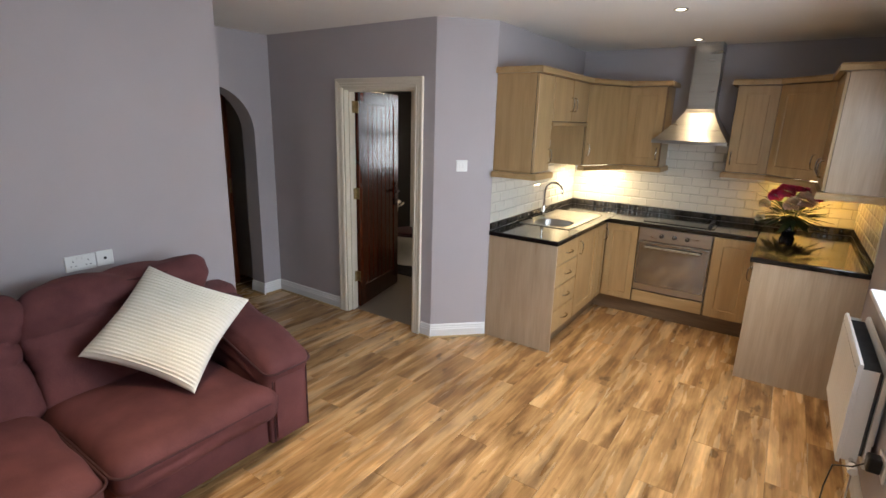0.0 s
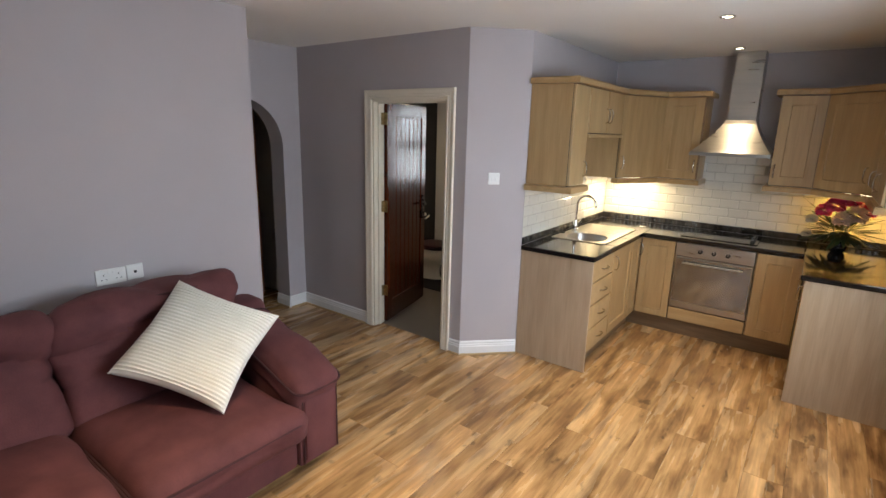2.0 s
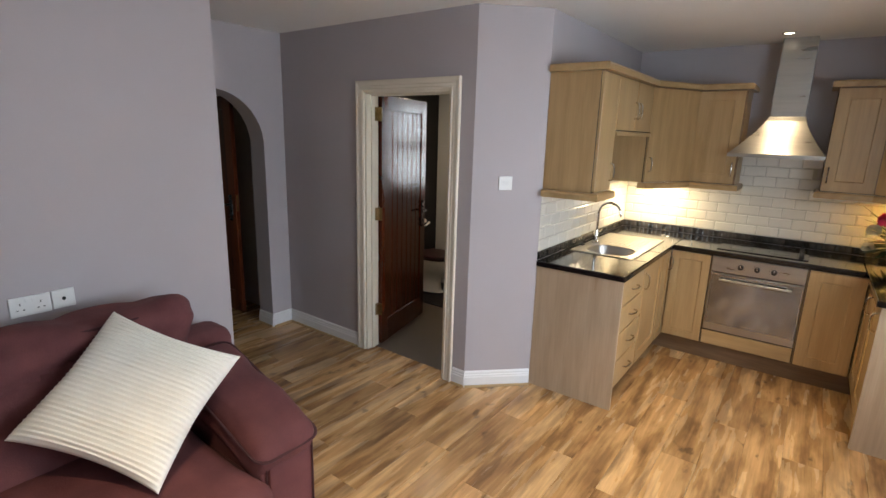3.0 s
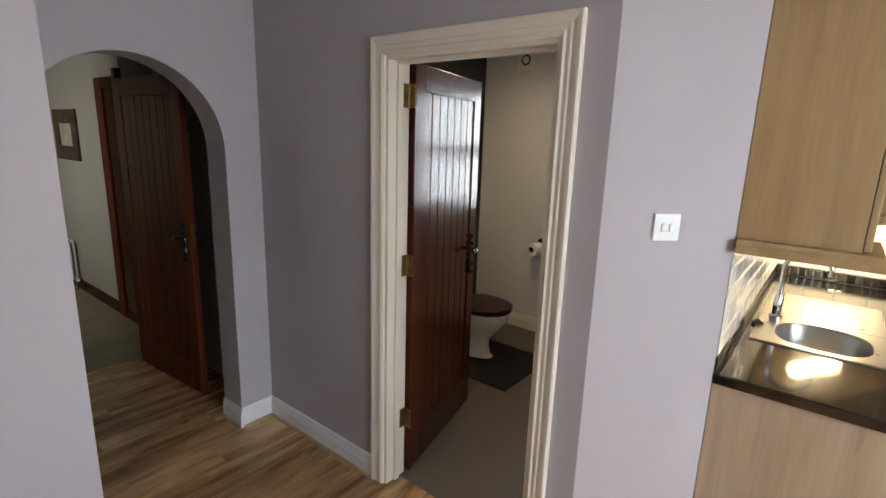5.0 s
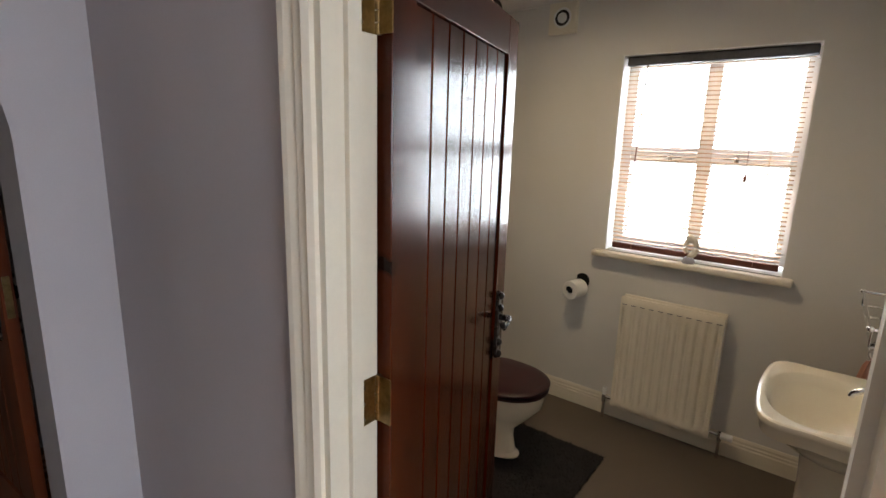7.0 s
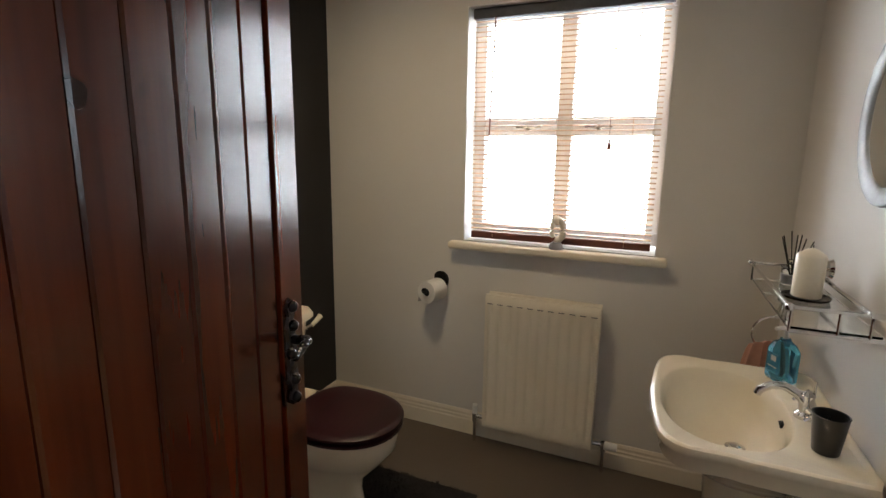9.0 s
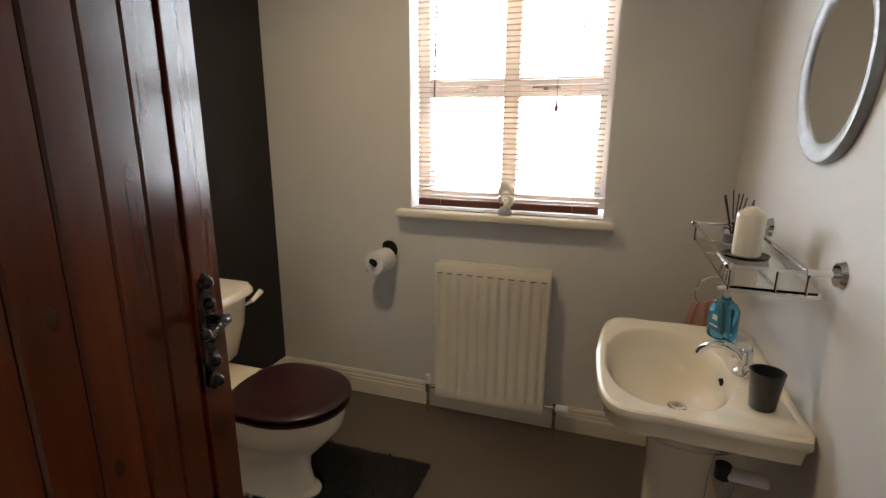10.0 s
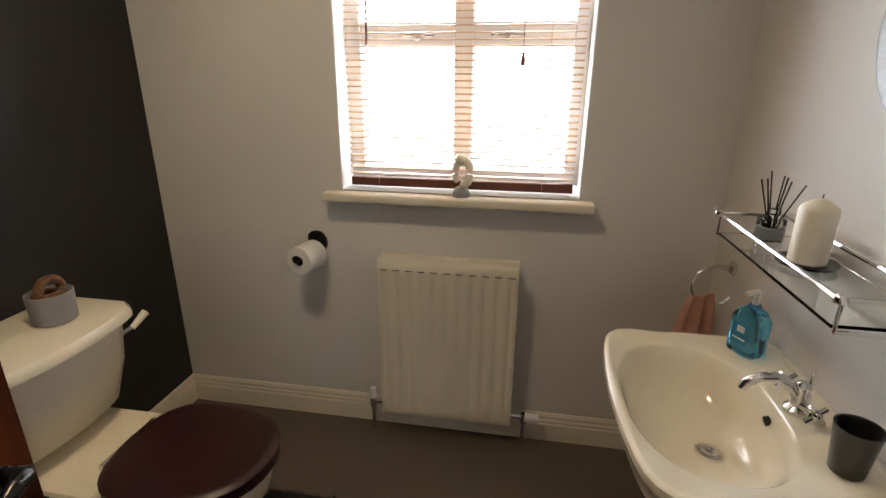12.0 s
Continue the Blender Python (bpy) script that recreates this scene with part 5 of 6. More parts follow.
part("core", loft(bmesh.new(), [ring(0.0185, -0.123), ring(0.0185, -0.021)], cap=False), M_dark, ob)
part("loose_sheet", B(-0.0565, -0.0552, -0.118, -0.026, -0.07, -0.012), M_paper, ob)

# toilet
TY = 5.862
wc = thing("toilet", "white ceramic close-coupled toilet with a dark mahogany lid", "toilet", pose(WX0, TY, 0))


def egg(x0, x1, hw, z, n=36, sharp=1.0, back=0.55):
    """An egg-shaped ring, blunt towards the wall."""
    out = []
    cx = x0 + (x1 - x0) * 0.46
    for k in range(n):
        a = 2 * math.pi * k / n
        c, s = math.cos(a), math.sin(a)
        x = cx + (x1 - cx) * c if c > 0 else cx + (cx - x0) * (-(abs(c) ** back))
        y = hw * (abs(s) ** 0.92) * (1 if s > 0 else -1)
        out.append((x, y, z))
    return out


bm = loft(bmesh.new(), [egg(0.180, 0.690, 0.098, 0.0), egg(0.180, 0.695, 0.100, 0.02), egg(0.205, 0.672, 0.086, 0.035), egg(0.215, 0.655, 0.074, 0.12), egg(0.225, 0.662, 0.078, 0.17), egg(0.225, 0.735, 0.128, 0.245), egg(0.220, 0.797, 0.178, 0.32), egg(0.220, 0.807, 0.183, 0.375), egg(0.220, 0.802, 0.18, 0.392), egg(0.270, 0.772, 0.13, 0.393)])
part("bowl", bm, M_ceramic, wc, "", True)
part("shelf", loft(bmesh.new(), [[(0.10, -0.10, 0.30), (0.36, -0.12, 0.30), (0.36, 0.12, 0.30), (0.10, 0.10, 0.30)], [(0.06, -0.17, 0.385), (0.41, -0.175, 0.385), (0.41, 0.175, 0.385), (0.06, 0.17, 0.385)], [(0.06, -0.165, 0.395), (0.41, -0.17, 0.395), (0.41, 0.17, 0.395), (0.06, 0.165, 0.395)]]), M_ceramic, wc, "", True)
part("seat", loft(bmesh.new(), [egg(0.390, 0.812, 0.185, 0.397), egg(0.385, 0.820, 0.198, 0.403), egg(0.385, 0.820, 0.198, 0.413), egg(0.390, 0.812, 0.185, 0.419)]), M_mahog, wc, "dark mahogany seat", True)
part("lid", loft(bmesh.new(), [egg(0.390, 0.812, 0.186, 0.4215), egg(0.385, 0.822, 0.2, 0.427), egg(0.385, 0.823, 0.2005, 0.437), egg(0.390, 0.815, 0.187, 0.444), egg(0.405, 0.795, 0.17, 0.447), egg(0.460, 0.732, 0.10, 0.449)]), M_mahog, wc, "dark mahogany lid", True)
part("seat_hinge", tube(bmesh.new(), [(0.385, -0.10, 0.425), (0.385, 0.10, 0.425)], 0.010, 10), M_chrome, wc, "", True)


def tank(w, d0, d1, z, bow, n=14, r=0.03):
    """A plan ring with a bowed, round-cornered front."""
    pts = [(d0, -w / 2), (d0, w / 2)]
    for i in range(n + 1):
        t = 1 - 2 * i / n
        pts.append((d1 + bow * (1 - t * t) - r * max(0.0, abs(t) - 0.85) / 0.15, w / 2 * t))
    return [(x, y, z) for x, y in pts]


part("cistern", loft(bmesh.new(), [tank(0.33, 0.012, 0.19, 0.43, 0.02), tank(0.36, 0.012, 0.215, 0.45, 0.025), tank(0.40, 0.012, 0.252, 0.59, 0.03), tank(0.42, 0.012, 0.265, 0.718, 0.03)]), M_ceramic, wc, "", True)
part("cistern_neck", B(0.02, 0.15, -0.10, 0.10, 0.395, 0.432, 0.01), M_ceramic, wc, "", True)
part("cistern_lid", loft(bmesh.new(), [tank(0.43, 0.008, 0.255, 0.720, 0.032), tank(0.46, 0.006, 0.288, 0.725, 0.035), tank(0.46, 0.006, 0.288, 0.743, 0.035), tank(0.445, 0.012, 0.280, 0.756, 0.033), tank(0.40, 0.03, 0.255, 0.759, 0.03)]), M_ceramic, wc, "moulded ceramic cistern lid", True)
fl = part("flush_lever", tube(bmesh.new(), [(0.24, 0.165, 0.680), (0.285, 0.165, 0.680), (0.295, 0.19, 0.690)], 0.008, 10), M_chrome, wc, "chrome flush lever", True)
part("lever_grip", tube(bmesh.new(), [(0.295, 0.185, 0.687), (0.30, 0.212, 0.702), (0.302, 0.238, 0.716)], 0.009, 10, r1=0.013), M_ceramic, fl, "white ceramic grip", True)
bm = bmesh.new()
for y in (-0.115, 0.115):
    bmesh.ops.create_uvsphere(bm, u_segments=10, v_segments=6, radius=0.009, matrix=Matrix.Translation((0.45, y, 0.028)))
tagged(part("screw_cap", bm, M_chrome, wc, "", True), kind="stuff")
part("supply_pipe", tube(bmesh.new(), [(0.06, -0.16, 0.44), (0.06, -0.19, 0.30), (0.05, -0.22, 0.15), (0.03, -0.25, 0.12), (0.0, -0.25, 0.12)], 0.008, 8), M_chrome, wc, "", True)

ob = thing("grey_pot", "grey pot of brown rope on the cistern lid", "pot", pose(WX0 + 0.16, TY + 0.075, 0.759))
part("pot", lathe(bmesh.new(), [(0.050, 0.0), (0.055, 0.004), (0.058, 0.085), (0.055, 0.087), (0.052, 0.06), (0.0005, 0.058)], 26), M_greypot, ob, "", True)
part("rope_loop", tube(bmesh.new(), arc((0, 0.005, 0.085), 0.036, -30, 210, 14, "x"), 0.013, 8), M_rope, ob, "brown rope", True)
part("rope_coil", tube(bmesh.new(), [(0.032 * math.cos(a * 0.6), 0.032 * math.sin(a * 0.6), 0.062 + a * 0.0009) for a in range(24)], 0.011, 8), M_rope, ob, "", True)

# pedestal mat with a cut-out round the toilet's foot
bm = bmesh.new()
MX0, MX1, MY0, MY1 = -3.54, -2.965, 5.50, 6.155
plan = [(MX0, MY0), (MX1, MY0), (MX1, MY1), (MX0, MY1), (MX0, TY + 0.115)] + [(-3.43 + 0.115 * math.cos(radians(a)), TY + 0.115 * math.sin(radians(a))) for a in range(90, -91, -15)] + [(MX0, TY - 0.115)]
lo = [bm.verts.new((x, y, 0.001)) for x, y in plan]
hi = [bm.verts.new((x + 0.004 * rng.uniform(-1, 1), y + 0.004 * rng.uniform(-1, 1), 0.013)) for x, y in plan]
for i in range(len(plan)):
    j = (i + 1) % len(plan)
    bm.faces.new((lo[i], lo[j], hi[j], hi[i]))
bm.faces.new(hi)
bmesh.ops.triangulate(bm, faces=[f for f in bm.faces if len(f.verts) > 4])
mat_ob = single("toilet_mat", bm, M_mat, "charcoal shaggy pedestal mat round the toilet", "bath mat")
bm = bmesh.new()
inside = lambda x, y: not (x < -3.41 and abs(y - TY) < 0.115) and not ((x + 3.43) ** 2 + (y - TY) ** 2 < 0.115 ** 2)
for i in range(5200):
    x, y = rng.uniform(MX0 - 0.004, MX1 + 0.008), rng.uniform(MY0 - 0.006, MY1 + 0.008)
    if inside(x, y):
        a, L = rng.uniform(0, 6.28), rng.uniform(0.008, 0.016)
        dx, dy = math.cos(a) * 0.003, math.sin(a) * 0.003
        v = [bm.verts.new(p) for p in ((x - dx, y - dy, 0.008), (x + dx, y + dy, 0.008), (x + dx * 2 + rng.uniform(-0.006, 0.006), y + rng.uniform(-0.006, 0.006), 0.008 + L))]
        bm.faces.new(v)
tagged(part("shag_surface", bm, M_mat, mat_ob), "", "", "", "stuff")

# pedestal basin: local x out from the wall, y along it
BY = 5.845
bs = thing("pedestal_basin", "cream-white ceramic pedestal wash basin with shouldered corners", "basin", pose(WX1 - 0.008, BY, 0, 0, 0, 180))
BD, BW, BZ = 0.455, 0.61, 0.778
BCX, BN = 0.225, 72            # middle of the outline, points round it


def smooth_line(pts, n=6):
    """Catmull-Rom points through a line of plan points."""
    out = []
    for i in range(len(pts) - 1):
        p0, p1, p2, p3 = (Vector(pts[max(0, min(len(pts) - 1, k))]) for k in (i - 1, i, i + 1, i + 2))
        for k in range(n):
            t = k / n
            out.append(0.5 * (2 * p1 + (p2 - p0) * t + (2 * p0 - 5 * p1 + 4 * p2 - p3) * t * t + (3 * p1 - p0 - 3 * p2 + p3) * t ** 3))
    return out + [Vector(pts[-1])]


half = smooth_line([(0.0, 0.0), (0.0, 0.15), (0.0, 0.285), (0.012, 0.303), (0.05, 0.306), (0.15, 0.305), (0.24, 0.304), (0.285, 0.297), (0.315, 0.300), (0.365, 0.302), (0.403, 0.288), (0.428, 0.250), (0.441, 0.19), (0.450, 0.10), (BD, 0.0)])
outline = half + [Vector((p.x, -p.y)) for p in half[-2:0:-1]]


def outline_at(a):
    """Where a ray from the outline's middle leaves it."""
    d = Vector((math.cos(a), math.sin(a)))
    best = 0.0
    for p, q in zip(outline, outline[1:] + outline[:1]):
        e, w = q - p, p - Vector((BCX, 0.0))
        den = d.x * e.y - d.y * e.x
        if abs(den) > 1e-9:
            t, u = (w.x * e.y - w.y * e.x) / den, (w.x * d.y - w.y * d.x) / den
            if t > 0 and -1e-6 <= u <= 1 + 1e-6:
                best = max(best, t)
    return d * best


RIM = [outline_at(2 * math.pi * i / BN) for i in range(BN)]


def rim_ring(inset, z):
    """The basin's outline drawn in by so many metres."""
    return [(max(BCX + p.x * (1 - inset / p.length), 0.0), p.y * (1 - inset / p.length), z) for p in RIM]


def oval(cx, ra, rb, z, n=BN, p=0.85):
    return [(cx + ra * (abs(math.cos(a)) ** p) * (1 if math.cos(a) > 0 else -1), rb * (abs(math.sin(a)) ** p) * (1 if math.sin(a) > 0 else -1), z) for a in [2 * math.pi * i / n for i in range(n)]]


rings = [oval(0.19, 0.105, 0.105, BZ - 0.20), oval(0.20, 0.15, 0.16, BZ - 0.165), oval(0.215, 0.195, 0.225, BZ - 0.115), rim_ring(0.040, BZ - 0.072), rim_ring(0.020, BZ - 0.066), rim_ring(0.014, BZ - 0.034), rim_ring(0.004, BZ - 0.024), rim_ring(0.0, BZ - 0.014), rim_ring(0.003, BZ - 0.003), rim_ring(0.010, BZ), rim_ring(0.020, BZ - 0.001), rim_ring(0.027, BZ - 0.006),
         oval(0.270, 0.158, 0.243, BZ - 0.008, p=0.82), oval(0.270, 0.152, 0.236, BZ - 0.014, p=0.84), oval(0.268, 0.143, 0.220, BZ - 0.045, p=0.86), oval(0.262, 0.128, 0.190, BZ - 0.085), oval(0.250, 0.100, 0.140, BZ - 0.118), oval(0.235, 0.055, 0.07, BZ - 0.136), oval(0.225, 0.022, 0.022, BZ - 0.140)]
part("basin_bowl", loft(bmesh.new(), rings), M_ceramic, bs, "", True)
part("pedestal", loft(bmesh.new(), [oval(0.21, 0.105, 0.105, 0.0, 40, 0.6), oval(0.21, 0.105, 0.105, 0.03, 40, 0.6), oval(0.21, 0.088, 0.088, 0.06, 40, 0.6), oval(0.21, 0.079, 0.078, 0.30, 40, 0.6), oval(0.21, 0.081, 0.082, 0.48, 40, 0.6), oval(0.205, 0.095, 0.098, BZ - 0.165, 40, 0.65)]), M_ceramic, bs, "ceramic pedestal", True)
part("waste", lathe(bmesh.new(), [(0.024, BZ - 0.1385), (0.026, BZ - 0.134), (0.018, BZ - 0.133), (0.016, BZ - 0.128), (0.010, BZ - 0.126)], 20, 0.225, 0.0), M_chrome, bs, "chrome pop-up waste", True)
part("overflow", tube(bmesh.new(), [(0.122, 0.0, BZ - 0.040), (0.132, 0.0, BZ - 0.043)], 0.010, 14), M_dark, bs)
part("waste_pipe", tube(bmesh.new(), [(0.0, 0.06, 0.50), (0.10, 0.06, 0.505)], 0.018, 12), M_white, bs, "white plastic waste pipe", True)
part("trap", tube(bmesh.new(), [(0.085, 0.05, 0.505), (0.085, 0.05, 0.24), (0.0, 0.05, 0.22)], 0.020, 12), M_white, bs, "white plastic trap", True)
part("service_valve", tube(bmesh.new(), [(0.105, 0.06, 0.49), (0.105, 0.06, 0.53)], 0.020, 14), M_black, bs, "dark collar on the waste pipe", True)

tp = thing("basin_tap", "chrome traditional basin mixer tap with cross heads", "tap", pose(WX1 - 0.008 - 0.080, BY - 0.005, BZ - 0.006, 0, 0, 180))
part("body", lathe(bmesh.new(), [(0.026, -0.002), (0.026, 0.008), (0.018, 0.016), (0.020, 0.035), (0.014, 0.05), (0.016, 0.06), (0.009, 0.07)], 18), M_chrome, tp, "", True)
part("spout", tube(bmesh.new(), [(0.0, 0, 0.030), (0.025, 0, 0.060), (0.055, 0, 0.076), (0.085, 0, 0.072), (0.108, 0, 0.055), (0.113, 0, 0.042)], 0.012, 10, r1=0.010), M_chrome, tp, "", True)
part("waste_rod", tube(bmesh.new(), [(-0.012, 0, 0.05), (-0.012, 0, 0.10)], 0.003, 8), M_chrome, tp, "", True)
for sgn in (-1, 1):
    bm = tube(bmesh.new(), [(0, sgn * 0.015, 0.02), (0, sgn * 0.055, 0.03)], 0.011, 10)
    h_ = part("tap_head", bm, M_chrome, tp, "chrome cross head", True)
    bm = bmesh.new()
    for a in range(0, 180, 90):
        c, s = math.cos(radians(a + 45)) * 0.024, math.sin(radians(a + 45)) * 0.024
        tube(bm, [(-c, sgn * 0.06, 0.033 - s), (c, sgn * 0.06, 0.033 + s)], 0.005, 8)
    bmesh.ops.create_uvsphere(bm, u_segments=10, v_segments=8, radius=0.010, matrix=Matrix.Translation((0, sgn * 0.064, 0.034)))
    part("cross", bm, M_chrome, h_, "", True)

ob = thing("soap_dispenser", "clear pump bottle of bright blue hand soap", "soap bottle", pose(-1.982, 6.075, BZ - 0.006, 0, 0, 28))
sq = lambda w, d, z, n=24, p=0.5: [(w * (abs(math.cos(a)) ** p) * (1 if math.cos(a) > 0 else -1), d * (abs(math.sin(a)) ** p) * (1 if math.sin(a) > 0 else -1), z) for a in [2 * math.pi * i / n for i in range(n)]]
part("bottle", loft(bmesh.new(), [sq(0.026, 0.036, 0.0), sq(0.03, 0.041, 0.006), sq(0.03, 0.041, 0.095), sq(0.022, 0.03, 0.115), sq(0.012, 0.013, 0.125), sq(0.012, 0.012, 0.132)]), M_soap, ob, "blue soap in a clear bottle", True)
part("label_patch", B(-0.0312, -0.0302, -0.022, 0.022, 0.03, 0.085), material("soap_label_blue", (0.02, 0.20, 0.36), 0.4), ob, "blue label with white marks")
part("label_mark", box(B(-0.0322, -0.0313, -0.012, 0.008, 0.062, 0.078), -0.0322, -0.0313, -0.018, 0.018, 0.042, 0.046), M_plastic, ob)
part("pump", tube(tube(bmesh.new(), [(0, 0, 0.13), (0, 0, 0.165)], 0.007, 10), [(0, 0, 0.165), (-0.035, 0, 0.163)], 0.006, 8), M_plastic, ob, "clear plastic pump", True)
ob = thing("tumbler", "black plastic tumbler on the basin", "cup", pose(-1.966, 5.672, BZ - 0.006))
part("cup", lathe(bmesh.new(), [(0.025, 0.0), (0.027, 0.002), (0.036, 0.089), (0.037, 0.092), (0.034, 0.092), (0.032, 0.086), (0.024, 0.006), (0.0005, 0.006)], 26), M_black, ob, "", True)

# glass shelf on chrome brackets
SZ, SXW = 1.072, WX1 - 0.008
sh = thing("glass_shelf", "clear glass shelf with a chrome gallery rail", "shelf", pose(SXW, 5.863, SZ))
SD, SL = 0.196, 0.50
g_ = part("glass_plate", prism(bmesh.new(), [(-0.03, -SL / 2 + 0.01), (-0.03, SL / 2 - 0.01), (-SD, SL / 2 - 0.01), (-SD, -SL / 2 + 0.01)][::-1], -0.006, 0.0), M_clear, sh, "clear glass plate")
part("rail", tube(bmesh.new(), [(-0.055, -SL / 2, 0.045), (-SD - 0.004, -SL / 2, 0.045), (-SD - 0.004, SL / 2, 0.045), (-0.055, SL / 2, 0.045)], 0.0045, 8), M_chrome, sh, "", True)
part("back_rail", tube(bmesh.new(), [(-0.055, -SL / 2, 0.045), (-0.055, SL / 2, 0.045)], 0.0055, 8), M_chrome, sh, "", True)
for y in (-SL / 2, SL / 2):
    b_ = part("bracket", tube(bmesh.new(), [(-0.060, y, 0.045), (0.0, y, 0.045)], 0.0065, 10), M_chrome, sh, "", True)
    part("rosette", tube(bmesh.new(), [(-0.010, y, 0.045), (0.0, y, 0.045)], 0.024, 24, r1=0.029), M_chrome, b_, "", True)
    part("arm", tube(bmesh.new(), [(-0.02, y, -0.008), (-SD, y, -0.008)], 0.004, 8), M_chrome, sh, "", True)
    bm = bmesh.new()
    bmesh.ops.create_uvsphere(bm, u_segments=12, v_segments=8, radius=0.010, matrix=Matrix.Translation((-SD - 0.004, y, 0.045)))
    part("finial", bm, M_chrome, sh, "", True)
    for x in (-SD, -0.11, -0.055):
        part("post", tube(bmesh.new(), [(x, y, -0.008), (x, y, 0.045)], 0.0028, 6), M_chrome, sh)
ob = thing("pillar_candle", "ivory pillar candle on a small dark tray", "candle", pose(SXW - 0.106, 5.893, SZ))
part("tray", lathe(bmesh.new(), [(0.035, 0.0), (0.052, 0.004), (0.055, 0.010), (0.050, 0.008), (0.0005, 0.006)], 26), M_iron, ob, "", True)
part("candle", lathe(bmesh.new(), [(0.030, 0.0065), (0.0335, 0.010), (0.0335, 0.112), (0.031, 0.119), (0.014, 0.131), (0.003, 0.135)], 26), M_wax, ob, "", True)
part("wick", tube(bmesh.new(), [(0, 0, 0.133), (0.001, 0, 0.143)], 0.0012, 5), M_dark, ob)
ob = thing("reed_diffuser", "small glass bottle with dark diffuser reeds", "diffuser", pose(SXW - 0.106, 6.062, SZ))
part("bottle", loft(bmesh.new(), [sq(0.024, 0.024, 0.0), sq(0.026, 0.026, 0.004), sq(0.026, 0.026, 0.05), sq(0.012, 0.012, 0.06), sq(0.012, 0.012, 0.072)]), M_clear, ob, "clear glass bottle", True)
part("scent", loft(bmesh.new(), [sq(0.022, 0.022, 0.004), sq(0.022, 0.022, 0.03)]), M_greypot, ob)
for k in range(7):
    a = k * 0.9
    part("reed", tube(bmesh.new(), [(0, 0, 0.01), (0.045 * math.cos(a) * (0.5 + 0.1 * k), 0.05 * math.sin(a) * (0.5 + 0.1 * k), 0.135 + 0.008 * (k % 3))], 0.0018, 5), M_dark, ob)

# towel ring and round mirror
ob = thing("towel_ring", "chrome towel ring on the wall beyond the basin", "towel ring", pose(SXW, 6.45, 0.86))
part("rosette", tube(bmesh.new(), [(0, 0, 0), (-0.012, 0, 0)], 0.022, 18), M_chrome, ob, "", True)
part("stem", tube(bmesh.new(), [(-0.010, 0, 0.0), (-0.052, 0, 0.004)], 0.007, 8), M_chrome, ob, "", True)
part("ring", tube(bmesh.new(), arc((-0.052, 0.0, -0.064), 0.066, 0, 348, 30, "y"), 0.005, 8, True), M_chrome, ob, "", True)
rings = []
for i in range(13):
    k = i / 12
    wdt = 0.036 + 0.036 * k ** 0.6
    rings.append([(-0.083 - 0.008 * k + wdt * math.cos(a) * (1 + 0.10 * math.sin(5 * a)), (0.024 + 0.012 * k) * math.sin(a) * (1 + 0.25 * math.sin(7 * a + k)), -0.098 + 0.014 * math.cos(a + 0.6) * (1 - k) - 0.30 * k) for a in [2 * math.pi * j / 40 for j in range(40)]])
single("hand_towel", loft(bmesh.new(), rings), M_towel, "coral pink hand towel hanging from the towel ring", "towel", pose(SXW, 6.45, 0.86), True)

ob = thing("round_mirror", "round wall mirror with a broad silver frame", "mirror", pose(WX1 - 0.008, 5.815, 1.530))
bm = bmesh.new()
prof = [(1.0, 0.0), (1.0, 0.012), (0.985, 0.020), (0.955, 0.022), (0.79, 0.012), (0.775, 0.008)]
EA, EB = 0.200, 0.208
loft(bm, [[(-d, EA * r * math.cos(a), EB * r * math.sin(a)) for a in [2 * math.pi * k / 64 for k in range(64)]] for r, d in prof])
part("mirror_frame", bm, M_silver, ob, "brushed silver frame", True)
bm = bmesh.new()
loft(bm, [[(-d, EA * 0.777 * math.cos(a), EB * 0.777 * math.sin(a)) for a in [2 * math.pi * k / 64 for k in range(64)]] for d in (0.0085, 0.0095)])
part("mirror_glass", bm, M_mirror, ob, "silvered glass")

# ---- hall ----
plank_door("hall_door", pose(-5.195, 4.10, 0.012, 0, 0, 4.2), 0.80, 1.965, "open brown stained pine plank door with black iron handle", flip=1, pine=M_pine_h)
post = single("hall_door_post", B(-5.26, -5.215, 4.105, 4.15, 0.0, 2.05, 0.003, 1), M_pine_h, "brown stained pine door post", "door frame")
ob = tagged(new("door_frame_3"), "brown stained pine door frame in the hall", "door frame", "", "structure")
part("jamb", B(-6.36, -6.21, HN - 0.022, HN - 0.001, 0, 2.06, 0.004, 1), M_pine_h, ob)
part("jamb", B(-5.45, -5.36, HN - 0.022, HN - 0.001, 0, 2.06, 0.004, 1), M_pine_h, ob)
part("head", B(-6.21, -5.45, HN - 0.022, HN - 0.001, 1.97, 2.06, 0.004, 1), M_pine_b, ob)
part("leaf", B(-6.21, -5.45, HN - 0.010, HN - 0.0005, 0.01, 1.97), M_pine, ob)
panel_radiator("hall_radiator", pose(-8.45, HN, 0.10), 1.0, 0.42, "white steel radiator in the hall", 0.09, 18)


def framed_picture(m, w, h, label, mat):
    ob = thing("framed_picture", label, "picture", m, "hall pictures")
    f = 0.13 if w > 0.5 else 0.05
    part("picture_frame", box(box(box(B(-w / 2, w / 2, -0.025, 0, -h / 2, -h / 2 + f, 0.004, 1), -w / 2, w / 2, -0.025, 0, h / 2 - f, h / 2, 0.004, 1), -w / 2, -w / 2 + f, -0.025, 0, -h / 2 + f, h / 2 - f, 0.004, 1), w / 2 - f, w / 2, -0.025, 0, -h / 2 + f, h / 2 - f, 0.004, 1), M_linen, ob)
    part("print", B(-w / 2 + f, w / 2 - f, -0.012, -0.002, -h / 2 + f, h / 2 - f), mat, ob, "pale abstract print")


